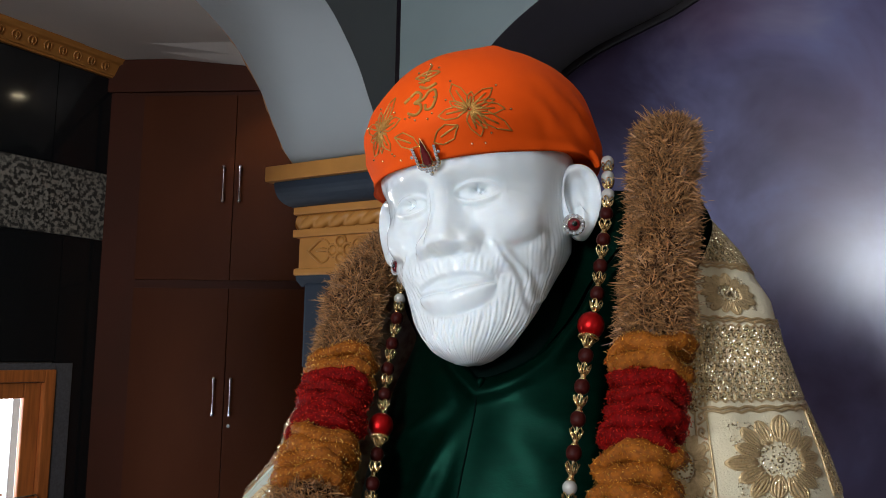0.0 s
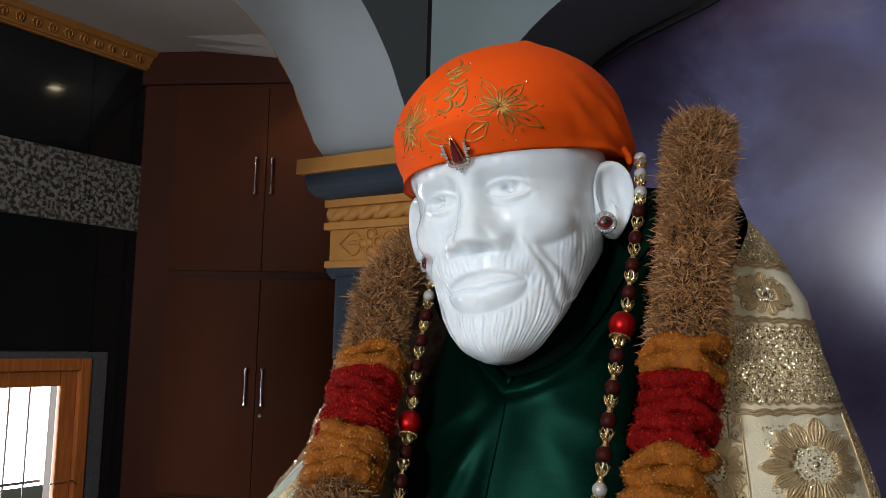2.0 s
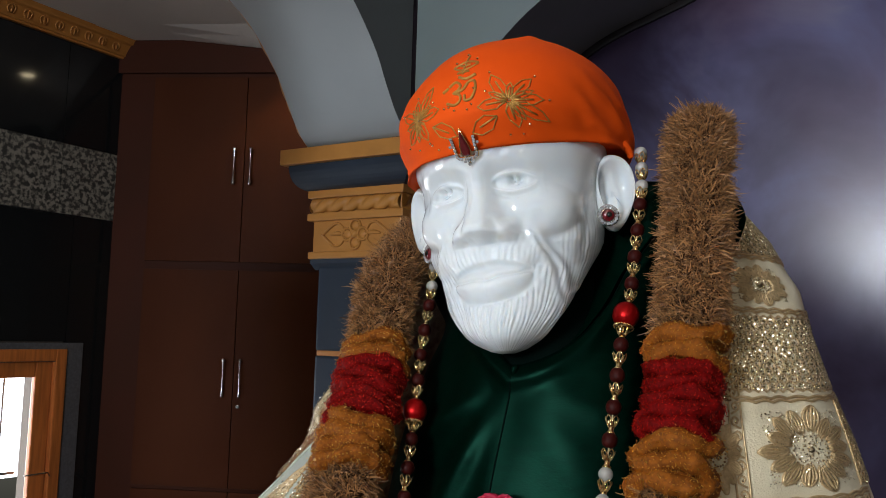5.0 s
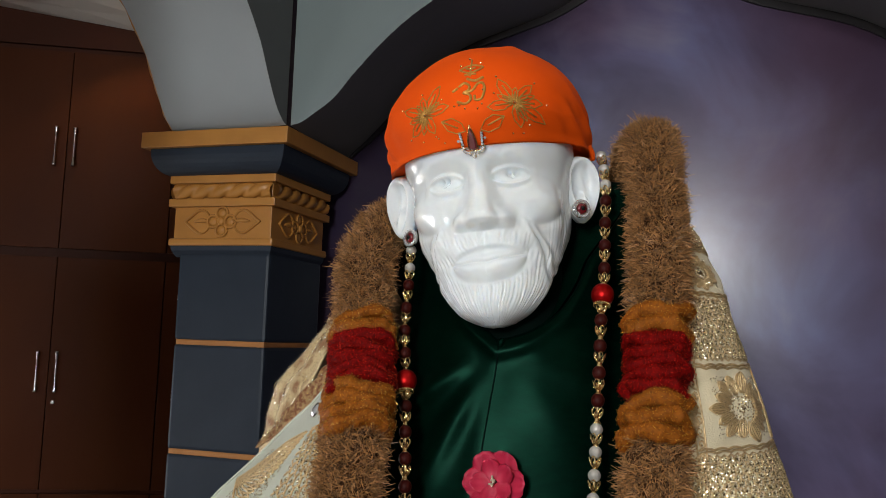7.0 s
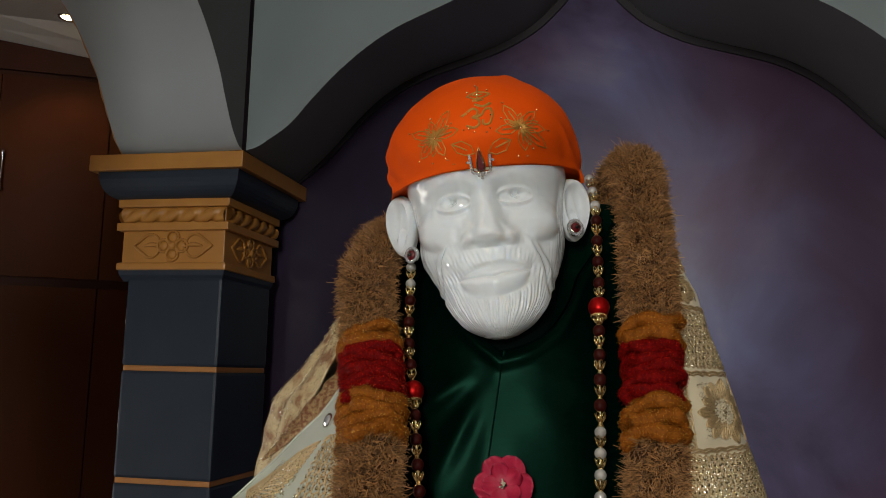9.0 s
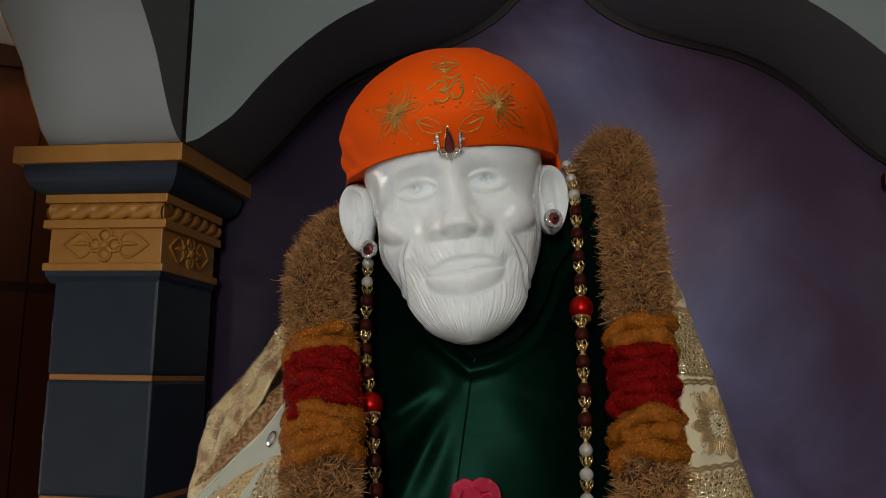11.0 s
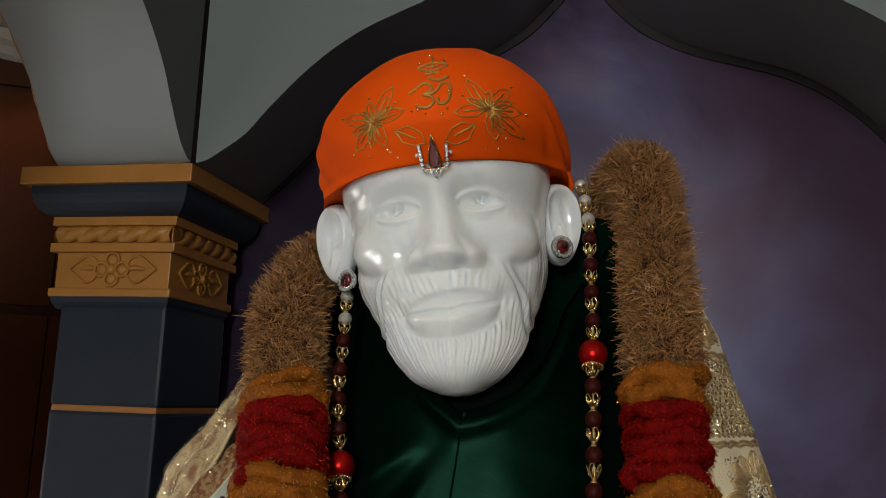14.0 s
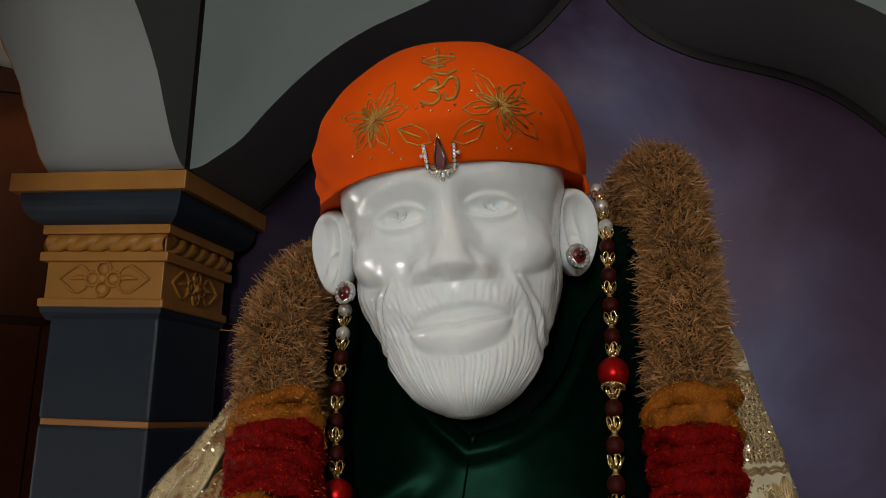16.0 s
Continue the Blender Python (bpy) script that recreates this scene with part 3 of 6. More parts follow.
# eight unseen spotlights added before the shrine, for glints on the marble
for x, y in ((-1.30, -0.60), (-0.45, -0.60), (0.50, -0.60), (1.35, -0.60), (-1.30, -2.0), (-0.45, -2.0), (0.50, -2.0), (1.35, -2.0)):
    copy_thing(spot, pose(x, y, CEIL))
    lamp = bpy.data.lights.new("spotlight_beam", "SPOT")
    lamp.energy, lamp.color, lamp.spot_size, lamp.spot_blend, lamp.shadow_soft_size = 0.9, (1.0, 0.90, 0.76), radians(110), 0.8, 0.03
    new("spotlight_beam", lamp).matrix_world = look((x, y, CEIL - 0.012), (x, y, 0))

# ---- the statue ----
from mathutils.bvhtree import BVHTree

M["marble"] = material("polished_white_marble", (0.795, 0.835, 0.845), 0.42, second=(0.75, 0.79, 0.805), scale=7, amount=0.6, coat=1.0, sss=0.85, bump=0.03, bump_scale=60, spec=0.3)
M["marble"].node_tree.nodes["Principled BSDF"].inputs["Coat IOR"].default_value = 1.6
M["orange_cloth"] = material("orange_silk_cloth", (0.86, 0.092, 0.002), 0.75, second=(0.78, 0.072, 0.001), scale=8, bump=0.2, bump_scale=900, spec=0.15)
M["green_satin"] = material("dark_green_satin", (0.0003, 0.0125, 0.0070), 0.40, metal=0.65, second=(0.0001, 0.007, 0.0040), scale=150, stretch=(0.4, 0.4, 1.0), amount=0.6, ramp=(0.40, 0.66), bump=0.09, bump_scale=500, spec=0.06)
M["shade_and_seam"] = material("neck_shade_and_seam_black", (0.0012, 0.0045, 0.0035), 0.9, scale=30, spec=0.03)
M["cream_brocade"] = material("cream_brocade_cloth", (0.86, 0.76, 0.53), 0.6, second=(0.74, 0.61, 0.38), scale=30, bump=0.6, bump_scale=420, sheen=0.2)
M["gold_brocade"] = material("tan_gold_brocade_cloth", (0.60, 0.47, 0.26), 0.5, metal=0.2, second=(0.27, 0.115, 0.050), scale=42, amount=0.95, ramp=(0.36, 0.56), bump=0.6, bump_scale=420)
M["rust_brocade"] = material("rust_brown_brocade_cloth", (0.20, 0.070, 0.030), 0.5, metal=0.2, second=(0.42, 0.27, 0.12), scale=210, ramp=(0.40, 0.58), amount=0.9, bump=0.6, bump_scale=420)
M["white_satin"] = material("white_satin_lining", (0.50, 0.52, 0.44), 0.38, second=(0.41, 0.43, 0.35), scale=14, bump=0.1, bump_scale=300, sheen=0.2)
M["gold_thread"] = material("gold_zari_thread", (0.74, 0.54, 0.29), 0.38, metal=0.5, second=(0.46, 0.31, 0.14), scale=260, bump=0.3, bump_scale=900)
M["turban_thread"] = material("dull_gold_embroidery_thread", (0.55, 0.30, 0.07), 0.38, metal=0.6, second=(0.40, 0.19, 0.04), scale=400, bump=0.3, bump_scale=900)
M["sequin"] = material("gold_sequin", (0.92, 0.80, 0.56), 0.16, metal=1.0, scale=100)
M["silver"] = material("silver_setting", (0.78, 0.76, 0.72), 0.18, metal=1.0, scale=60)
M["gold"] = material("polished_gold_metal", (0.74, 0.54, 0.26), 0.22, metal=1.0, second=(0.6, 0.36, 0.1), scale=90)
M["pearl"] = material("ivory_pearl", (0.52, 0.50, 0.46), 0.16, metal=0.4, second=(0.44, 0.42, 0.39), scale=60, coat=0.6)
M["ruby"] = material("ruby_red_stone", (0.11, 0.005, 0.008), 0.06, second=(0.09, 0.004, 0.008), scale=40, coat=1.0)
M["garnet_bead"] = material("dark_red_velvet_bead", (0.038, 0.0045, 0.003), 0.5, second=(0.026, 0.003, 0.002), scale=200, bump=0.3, spec=0.10)
M["red_bead"] = material("glossy_red_thread_bead", (0.40, 0.006, 0.006), 0.36, metal=0.75, second=(0.26, 0.003, 0.003), scale=60, stretch=(4, 4, 0.5), spec=0.2)
M["onyx"] = material("black_onyx_stone", (0.006, 0.010, 0.008), 0.08, scale=40)
M["crystal"] = material("clear_cut_stone", (0.85, 0.85, 0.86), 0.05, metal=0.7, scale=100)
M["petal"] = material("pink_red_petal", (0.50, 0.014, 0.055), 0.55, second=(0.36, 0.008, 0.032), scale=60, bump=0.2, bump_scale=300, sss=0.1)
M["stamen"] = material("pale_stamen", (0.55, 0.50, 0.36), 0.6, scale=60)


def island_material(name, dark, light, rough, metal=0.0):
    """Each strand takes its own tone between two colours."""
    m = bpy.data.materials.new(name)
    m.use_nodes = True
    t, b = m.node_tree, m.node_tree.nodes["Principled BSDF"]
    g = t.nodes.new("ShaderNodeNewGeometry")
    r = t.nodes.new("ShaderNodeValToRGB")
    r.color_ramp.elements[0].color, r.color_ramp.elements[1].color = (*dark, 1), (*light, 1)
    t.links.new(g.outputs["Random Per Island"], r.inputs[0])
    t.links.new(r.outputs[0], b.inputs["Base Color"])
    b.inputs["Roughness"].default_value, b.inputs["Metallic"].default_value = rough, metal
    return m


M["raffia"] = island_material("brown_raffia", (0.070, 0.030, 0.011), (0.54, 0.265, 0.095), 0.50)
M["raffia_core"] = material("shaded_raffia_core", (0.045, 0.019, 0.007), 0.9, second=(0.02, 0.008, 0.003), scale=300, spec=0.1)
M["yellow_yarn"] = material("mustard_tinsel_yarn", (0.35, 0.105, 0.005), 0.55, second=(0.18, 0.045, 0.002), scale=300, amount=1.0, bump=0.7, bump_scale=1100, spec=0.2)
M["red_yarn"] = material("red_tinsel_yarn", (0.25, 0.0025, 0.002), 0.55, second=(0.10, 0.001, 0.001), scale=300, amount=1.0, bump=0.7, bump_scale=1100, spec=0.08)
M["gold_fleck"] = island_material("gold_tinsel", (0.50, 0.20, 0.02), (1.0, 0.66, 0.20), 0.28, 0.95)
M["red_fleck"] = island_material("red_tinsel", (0.26, 0.003, 0.003), (0.95, 0.10, 0.05), 0.28, 0.95)

HEAD = Matrix.Translation((0.0, 0.13, 1.84)) @ Matrix.Rotation(radians(4.6), 4, "Z") @ Matrix.Rotation(radians(-6.5), 4, "Y")
HX = -0.008


def bell(x, s):
    return math.exp(-0.5 * (x / s) ** 2)


def lerp_table(table, x):
    return float(np.interp(x, [r[0] for r in table], [r[1] for r in table]))


HALF_W = [(-0.136, 0.004), (-0.133, 0.018), (-0.127, 0.033), (-0.118, 0.046), (-0.100, 0.066), (-0.085, 0.077), (-0.06, 0.0885), (-0.035, 0.0970), (0.0, 0.1015), (0.03, 0.1015), (0.055, 0.1045), (0.08, 0.112), (0.12, 0.113), (0.16, 0.098), (0.2, 0.07)]
FRONT_Y = [(-0.136, -0.064), (-0.133, -0.076), (-0.127, -0.087), (-0.118, -0.094), (-0.100, -0.097), (-0.085, -0.096), (-0.06, -0.099), (-0.035, -0.100), (0.0, -0.097), (0.03, -0.099), (0.055, -0.105), (0.08, -0.115), (0.12, -0.104), (0.16, -0.086), (0.2, -0.05)]
BACK_Y = [(-0.136, -0.03), (-0.133, -0.022), (-0.127, -0.010), (-0.118, 0.0), (-0.100, 0.02), (-0.06, 0.07), (0.0, 0.115), (0.08, 0.135), (0.16, 0.11), (0.2, 0.05)]


def step(v, soft):
    return 1 / (1 + math.exp(max(min(-v / soft, 50), -50)))


def relief(x, z, arc):
    """How far the carving lies in front of (positive) or behind the plain oval of the head, at a place seen from the front."""
    a = abs(x)
    side = 1 if x > 0 else -1
    d = 0.0
    # brow and socket
    d += 0.0040 * bell(a - 0.040, 0.024) * bell(z - 0.0690 + 4.0 * (a - 0.036) ** 2, 0.0065)
    d -= 0.0020 * bell(x, 0.0085) * bell(z - 0.0720, 0.0090)
    d -= 0.0125 * bell(a - 0.037, 0.021) * bell(z - 0.0450, 0.0130) + 0.0040 * bell(a - 0.0190, 0.0070) * bell(z - 0.0470, 0.0120)
    # ball of the eye, lids, crease above and bag below
    d += 0.0088 * bell(a - 0.0405, 0.0160) * bell(z - 0.0430, 0.0105)
    ez = 0.0450 + 0.0010 * side
    e = (a - 0.0405) / 0.0230
    if abs(e) < 1.25:
        k = max(0.0, 1 - e * e)
        up, lo = ez + 0.0072 * k ** 0.8, ez - 0.0015 - 0.0080 * k ** 0.8
        near = bell(a - 0.0405, 0.0165) * bell(z - ez, 0.0110)
        inside = step(up - z, 0.00042) * step(z - lo, 0.00055) * min(1.0, 3.0 * k)
        d += 0.0024 * near * (1 - inside) - 0.0004 * inside
        d += 0.0024 * k ** 0.5 * bell(z - up - 0.0014, 0.0015) - 0.0011 * k ** 0.5 * bell(z - up - 0.0060, 0.0020)
        d += 0.0018 * k ** 0.5 * bell(z - lo + 0.0014, 0.0014) - 0.0024 * k ** 0.5 * bell(z - lo + 0.0065, 0.0022)
        px = x - side * 0.0440
        heart = max(bell(px + 0.0036, 0.0030) * bell(z - ez - 0.0024, 0.0034), bell(px - 0.0036, 0.0030) * bell(z - ez - 0.0024, 0.0034), 0.8 * bell(px, 0.0026) * bell(z - ez + 0.0014, 0.0020))
        d -= 0.0105 * heart * inside
    # nose: one broad soft form, widening from the bridge to the wings, with a rounded tip
    high = float(np.interp(z, [-0.0200, -0.0165, -0.0125, -0.0070, 0.0000, 0.0090, 0.0210, 0.0350, 0.0500, 0.0660, 0.0850], [0.0, 0.0070, 0.0150, 0.0205, 0.0225, 0.0212, 0.0172, 0.0128, 0.0086, 0.0046, 0.0]))
    wide = float(np.interp(z, [-0.0200, -0.0110, -0.0030, 0.0060, 0.0150, 0.0300, 0.0500, 0.0660], [0.0290, 0.0312, 0.0285, 0.0220, 0.0180, 0.0155, 0.0145, 0.0175]))
    u = abs(x - 0.003) / wide
    nose = high * math.exp(-u ** 2.7)
    nose += 0.0042 * bell(x - 0.003, 0.0140) * bell(z + 0.0050, 0.0085)
    nose -= 0.0036 * bell(u - 0.64, 0.11) * bell(z + 0.0030, 0.0080) * step(a - 0.008, 0.003)
    nose += 0.0052 * bell(abs(x - 0.003) - 0.0275, 0.0062) * bell(z + 0.0080, 0.0072)
    nose -= 0.0060 * bell(abs(x - 0.003) - 0.0150, 0.0055) * bell(z + 0.0155, 0.0026)
    d += nose - 0.0036 * bell(abs(x - 0.003) - 0.0410, 0.0046) * bell(z + 0.0040, 0.0090)
    # cheek bone: soft towards the nose, undercut on its outer lower side
    r = math.hypot((a - 0.063) / 0.0330, (z - 0.0150) / 0.0300)
    d += 0.0050 * max(0.0, 1 - r ** 2.6) * step(a - 0.040, 0.010) * step(0.044 - z, 0.008)
    under = step(a - 0.0655, 0.0040) * step(0.012 - z + 0.75 * max(0.0, a - 0.078), 0.0060)
    d -= 0.0044 * bell(r - 1.02, 0.15) * under
    # the pad's outer swell, overhanging the whiskers
    d += 0.0095 * bell(abs(arc) - 0.092, 0.022) * bell(z - 0.006, 0.024) * step(0.119 + 0.25 * min(z, 0.0) - abs(arc), 0.0022)
    d -= 0.0036 * bell(a - 0.0740, 0.0085) * bell(z + 0.0170, 0.0170)
    # the raised mass of moustache and beard round the mouth
    cz = -0.0620 + 0.07 * x
    q = ((x - 0.003) / 0.0470) ** 2 + ((z - cz) / 0.0222) ** 2
    edge = float(np.interp(z, [-0.140, -0.085, -0.060, -0.035, -0.012, 0.0], [0.0640, 0.0640, 0.0635, 0.0605, 0.0520, 0.0420]))
    top = -0.0195 + 0.16 * max(0.0, a - 0.030)
    mass = step(q - 1.0, 0.07) * step(edge - a, 0.0024) * step(top - z, 0.0055)
    d += 0.0040 * mass
    # the two ropes of whisker beside it
    if -0.110 < z < -0.005:
        k = min(1, (z + 0.110) / 0.03, (-z - 0.005) / 0.020)
        wave = 0.0018 * math.sin(z * 120 + side)
        d += k * (0.0032 * bell(a - edge - 0.0012, 0.0030) - 0.0028 * bell(a - edge - 0.0052 - wave, 0.0020))
        d += k * (0.0030 if x > 0 else 0.0018) * (bell(a - edge - 0.0090 - wave, 0.0026) - bell(a - edge - 0.0140 - wave, 0.0028)) * bell(z + 0.062, 0.034)
    # lips: a shaded upper band, the full lower lip, and the pad below it
    t = max(0.0, 1 - ((x - 0.003) / 0.0450) ** 2) ** 0.5
    line = -0.0565 + 0.07 * x + 1.1 * x * x - 0.0012 * bell(x - 0.003, 0.0050) + 0.0008 * bell(a - 0.016, 0.007)
    lip = step(1.0 - q, 0.07)
    d -= 0.0012 * lip * bell(z - line - 0.0105 * t, 0.0030)
    d += 0.0030 * lip * t * bell(z - line - 0.0045 * t, 0.0040)
    d += 0.0070 * lip * t * bell(z - line + 0.0080 * t, 0.0052 * t + 0.0010)
    d += 0.0036 * lip * t * bell(z - line + 0.0190 * t, 0.0038 * t + 0.0010)
    d -= 0.0030 * lip * bell(z - line, 0.0014)
    d -= 0.0036 * bell(x - 0.053, 0.0052) * bell(z + 0.0450, 0.0060) + 0.0030 * bell(x + 0.047, 0.0050) * bell(z + 0.0550, 0.0060)
    d -= 0.0018 * bell(x - 0.003, 0.0040) * bell(z + 0.0340, 0.0070)
    d += 0.0060 * bell(x, 0.040) * bell(z + 0.1080, 0.0180)
    # combed strands of moustache, beard and whiskers
    wob = 0.0034 * noise.noise(Vector((arc * 40, z * 24, 5.0))) + 0.0016 * noise.noise(Vector((arc * 110, z * 60, 1.0)))
    deep = 0.70 + 0.8 * noise.noise(Vector((arc * 70, z * 45, 9.0)))
    comb = math.sin((arc + wob) * 2 * math.pi / 0.0061) + 0.65 * math.sin((arc + wob * 1.4) * 2 * math.pi / 0.0094 + 1.3)
    ragged = step(q - 1.06 - 0.10 * comb, 0.06)
    hair = mass * ragged * step(-(z + 0.0600), 0.010) * (1 - 0.75 * step(-(z + 0.109), 0.006))
    back = float(np.interp(z, [-0.100, -0.050, -0.018, 0.005, 0.030, 0.070], [0.074, 0.080, 0.086, 0.108, 0.128, 0.132]))
    whisk = step(abs(arc) - back, 0.0035) * step(0.062 - z, 0.008)
    hair = max(hair, 0.40 * whisk)
    lean = arc + wob - side * 0.30 * (z + 0.03)
    tash = mass * step(z + 0.0640, 0.006)
    d += 0.0011 * hair * deep * comb + 0.0005 * tash * deep * (math.sin(lean * 2 * math.pi / 0.0062) + 0.5 * comb)
    # the hand-cut unevenness of the carving
    return d + 0.0017 * noise.noise(Vector((x * 42, z * 42, 4.0 + side))) + 0.0007 * noise.noise(Vector((x * 110, z * 110, 7.0 + side)))


def head_point(phi, z):
    w, f, b = lerp_smooth(0, z), lerp_smooth(1, z), lerp_smooth(2, z)
    yc = 0.012 if z > -0.05 else 0.012 + (z + 0.05) * 0.55
    s, c = math.sin(phi), math.cos(phi)
    e = 0.98 + 0.06 * min(max((-0.02 - z) / 0.05, 0), 1)
    x = w * math.copysign(abs(s) ** e, s)
    y = yc - (yc - f) * abs(c) ** e if c >= 0 else yc + (b - yc) * abs(c) ** e
    if c > -0.1:
        k = min(1.0, max(0.0, c + 0.1) * 3.5)
        d = relief(x, z, phi * 0.098) * k * k * (3 - 2 * k)
        y -= d * (0.25 + 0.75 * max(c, 0) ** 0.5)
        x += 0.60 * d * s
    low = min(max((-0.015 - z) / 0.116, 0.0), 1.0)
    x += 0.0045 * min(max((-0.03 - z) / 0.06, 0.0), 1.0)
    return Vector((HX + x, y, z + low * 0.85 * max(0.0, y + 0.055)))


def smooth_table(table, passes=3):
    zs = np.linspace(-0.136, 0.2, 400)
    v = np.interp(zs, [r[0] for r in table], [r[1] for r in table])
    for _ in range(passes):
        p = np.pad(v, 5, mode="edge")
        v2 = np.convolve(p, np.ones(11) / 11, "valid")
        v2[:6] = v[:6]
        v = v2
    return zs, v


TABLES = [smooth_table(HALF_W), smooth_table(FRONT_Y), smooth_table(BACK_Y)]


def lerp_smooth(k, z):
    return float(np.interp(z, *TABLES[k]))


def ear(bm, side):
    """A carved ear: dish, rim, inner ridge and lobe, closed at the back."""
    out = Vector((0.80 * side, 0.60, 0)).normalized()
    face = Vector((0.60 * side, -0.80, 0))
    c = Vector((HX + side * (0.1200 if side > 0 else 0.1290), 0.018, 0.036 if side > 0 else 0.039))
    rows = []
    n, k = 44, 16
    for j in range(k + 1):
        q = j / k
        row = []
        for i in range(n):
            a = 2 * math.pi * i / n
            r = 1 + 0.10 * math.sin(a) - 0.16 * max(0, -math.sin(a)) * (1 + math.cos(a)) * 0.6
            u = 0.0245 * q * r * math.cos(a) * (1.0 + 0.18 * math.sin(a))
            v = 0.0475 * q * r * math.sin(a) / (1 + 0.10 * math.sin(a))
            low = max(0, -math.sin(a) - 0.45) * 1.6
            h = 0.0075 * bell(q - 0.86, 0.10) * (1 - 0.6 * low) - 0.010 * bell(q - 0.25, 0.3) * (1 - low)
            h += 0.0055 * bell(u - 0.004 + 0.2 * max(0, v), 0.0045) * bell(v - 0.004, 0.020) * (1 - bell(q, 0.12))
            h += 0.004 * low * bell(q - 0.6, 0.3)
            h -= 0.007 * (max(0, q - 0.9) / 0.1) ** 2
            row.append(c + out * u + Vector((0, 0, v)) + face * h)
        rows.append(row)
    for back in (0.95, 0.55, 0.2):
        row = []
        for i in range(n):
            p = rows[k][i] - c
            row.append(c + p * back - face * (0.011 + 0.006 * (1 - back)))
        rows.append(row)
    vs = grid(bm, rows[1:], close=True)
    bm.faces.new(list(reversed(vs[0])))
    bm.faces.new(vs[-1])


bm = bmesh.new()
zs = [-0.136 + 0.336 * (i / 290) for i in range(291)]
angs = []
n = 440
for i in range(n):
    u = -1 + 2 * i / n
    angs.append(math.pi * (0.62 * u + 0.38 * u ** 3))
rows = [[head_point(a, z) for a in angs] for z in zs]
vs = grid(bm, rows, close=True)
bm.faces.new(list(reversed(vs[0])))
bm.faces.new(vs[-1])
ear(bm, -1)
ear(bm, 1)
bmesh.ops.transform(bm, matrix=HEAD, verts=bm.verts)
# neck and the seated body that the cloths cover
body = [(0.032, 0.032, 0.17, 1.80), (0.034, 0.034, 0.19, 1.72), (0.050, 0.050, 0.21, 1.64), (0.10, 0.08, 0.25, 1.60), (0.20, 0.12, 0.27, 1.58), (0.20, 0.14, 0.27, 1.3), (0.24, 0.20, 0.24, 1.0)]
vs = grid(bm, [[Vector((0.02 + rx * math.cos(a), y + ry * math.sin(a), z)) for a in (2 * math.pi * i / 40 for i in range(40))] for rx, ry, y, z in reversed(body)], close=True)
bm.faces.new(list(reversed(vs[0])))
bm.faces.new(vs[-1])
HEAD_TREE = BVHTree.FromBMesh(bm)
statue = solid("statue", bm, M["marble"], "polished white marble statue of a seated bearded sage", "statue", smooth=True)
solid("pedestal", boxed((-0.45, -0.25, 0.0), (0.50, 0.75, 1.0), 0.02), M["floor"], "plain pale stone pedestal under the statue", "pedestal")


def on_surface(tree, p, way, lift=0.0):
    hit, nor, _, _ = tree.ray_cast(p, way)
    if hit is None:
        return None, None
    if nor.dot(way) > 0:
        nor = -nor
    return hit + nor * lift, nor


# the head cloth


HEM = [(0.0, 0.1395), (0.20, 0.1390), (0.42, 0.1360), (0.62, 0.1310), (0.82, 0.1260), (1.02, 0.1245), (1.22, 0.1265), (1.42, 0.1315), (1.62, 0.1345), (1.9, 0.1360), (2.3, 0.1420), (2.7, 0.1460), (3.15, 0.1480)]
HEM_TURN = np.linspace(0, 3.15, 200)
HEM_FAR = np.interp(HEM_TURN, [h[0] for h in HEM], [h[1] for h in HEM])
for _ in range(3):
    HEM_FAR = np.convolve(np.pad(HEM_FAR, 6, mode="reflect"), np.ones(13) / 13, "valid")


SLOUCH = (0.0771, 0.0648, 0.0268, -0.0277, 0.047, -0.2438, -0.0498, -0.0572, 0.0076, -0.0448, 0.003, -0.0193, 0.0058, -0.0084, 0.0437, 0.0004)


def slouched(p, s):
    """The cloth's lopsided slack: low-order swells over the plain dome."""
    c = Vector((HX, 0.02, 0.10))
    r = p - c
    x, y, z = r.normalized()
    terms = (1, x, y, z, x * y, x * z, y * z, x * x - y * y, 3 * z * z - 1, x ** 3 - 3 * x * y * y, y * (3 * x * x - y * y), x * y * z, z * (x * x - y * y), x * (5 * z * z - 1), y * (5 * z * z - 1), z * (5 * z * z - 3))
    k = sum(a * b for a, b in zip(SLOUCH, terms)) * min(max(s / 0.15, 0), 1)
    return c + r * (1 + k)


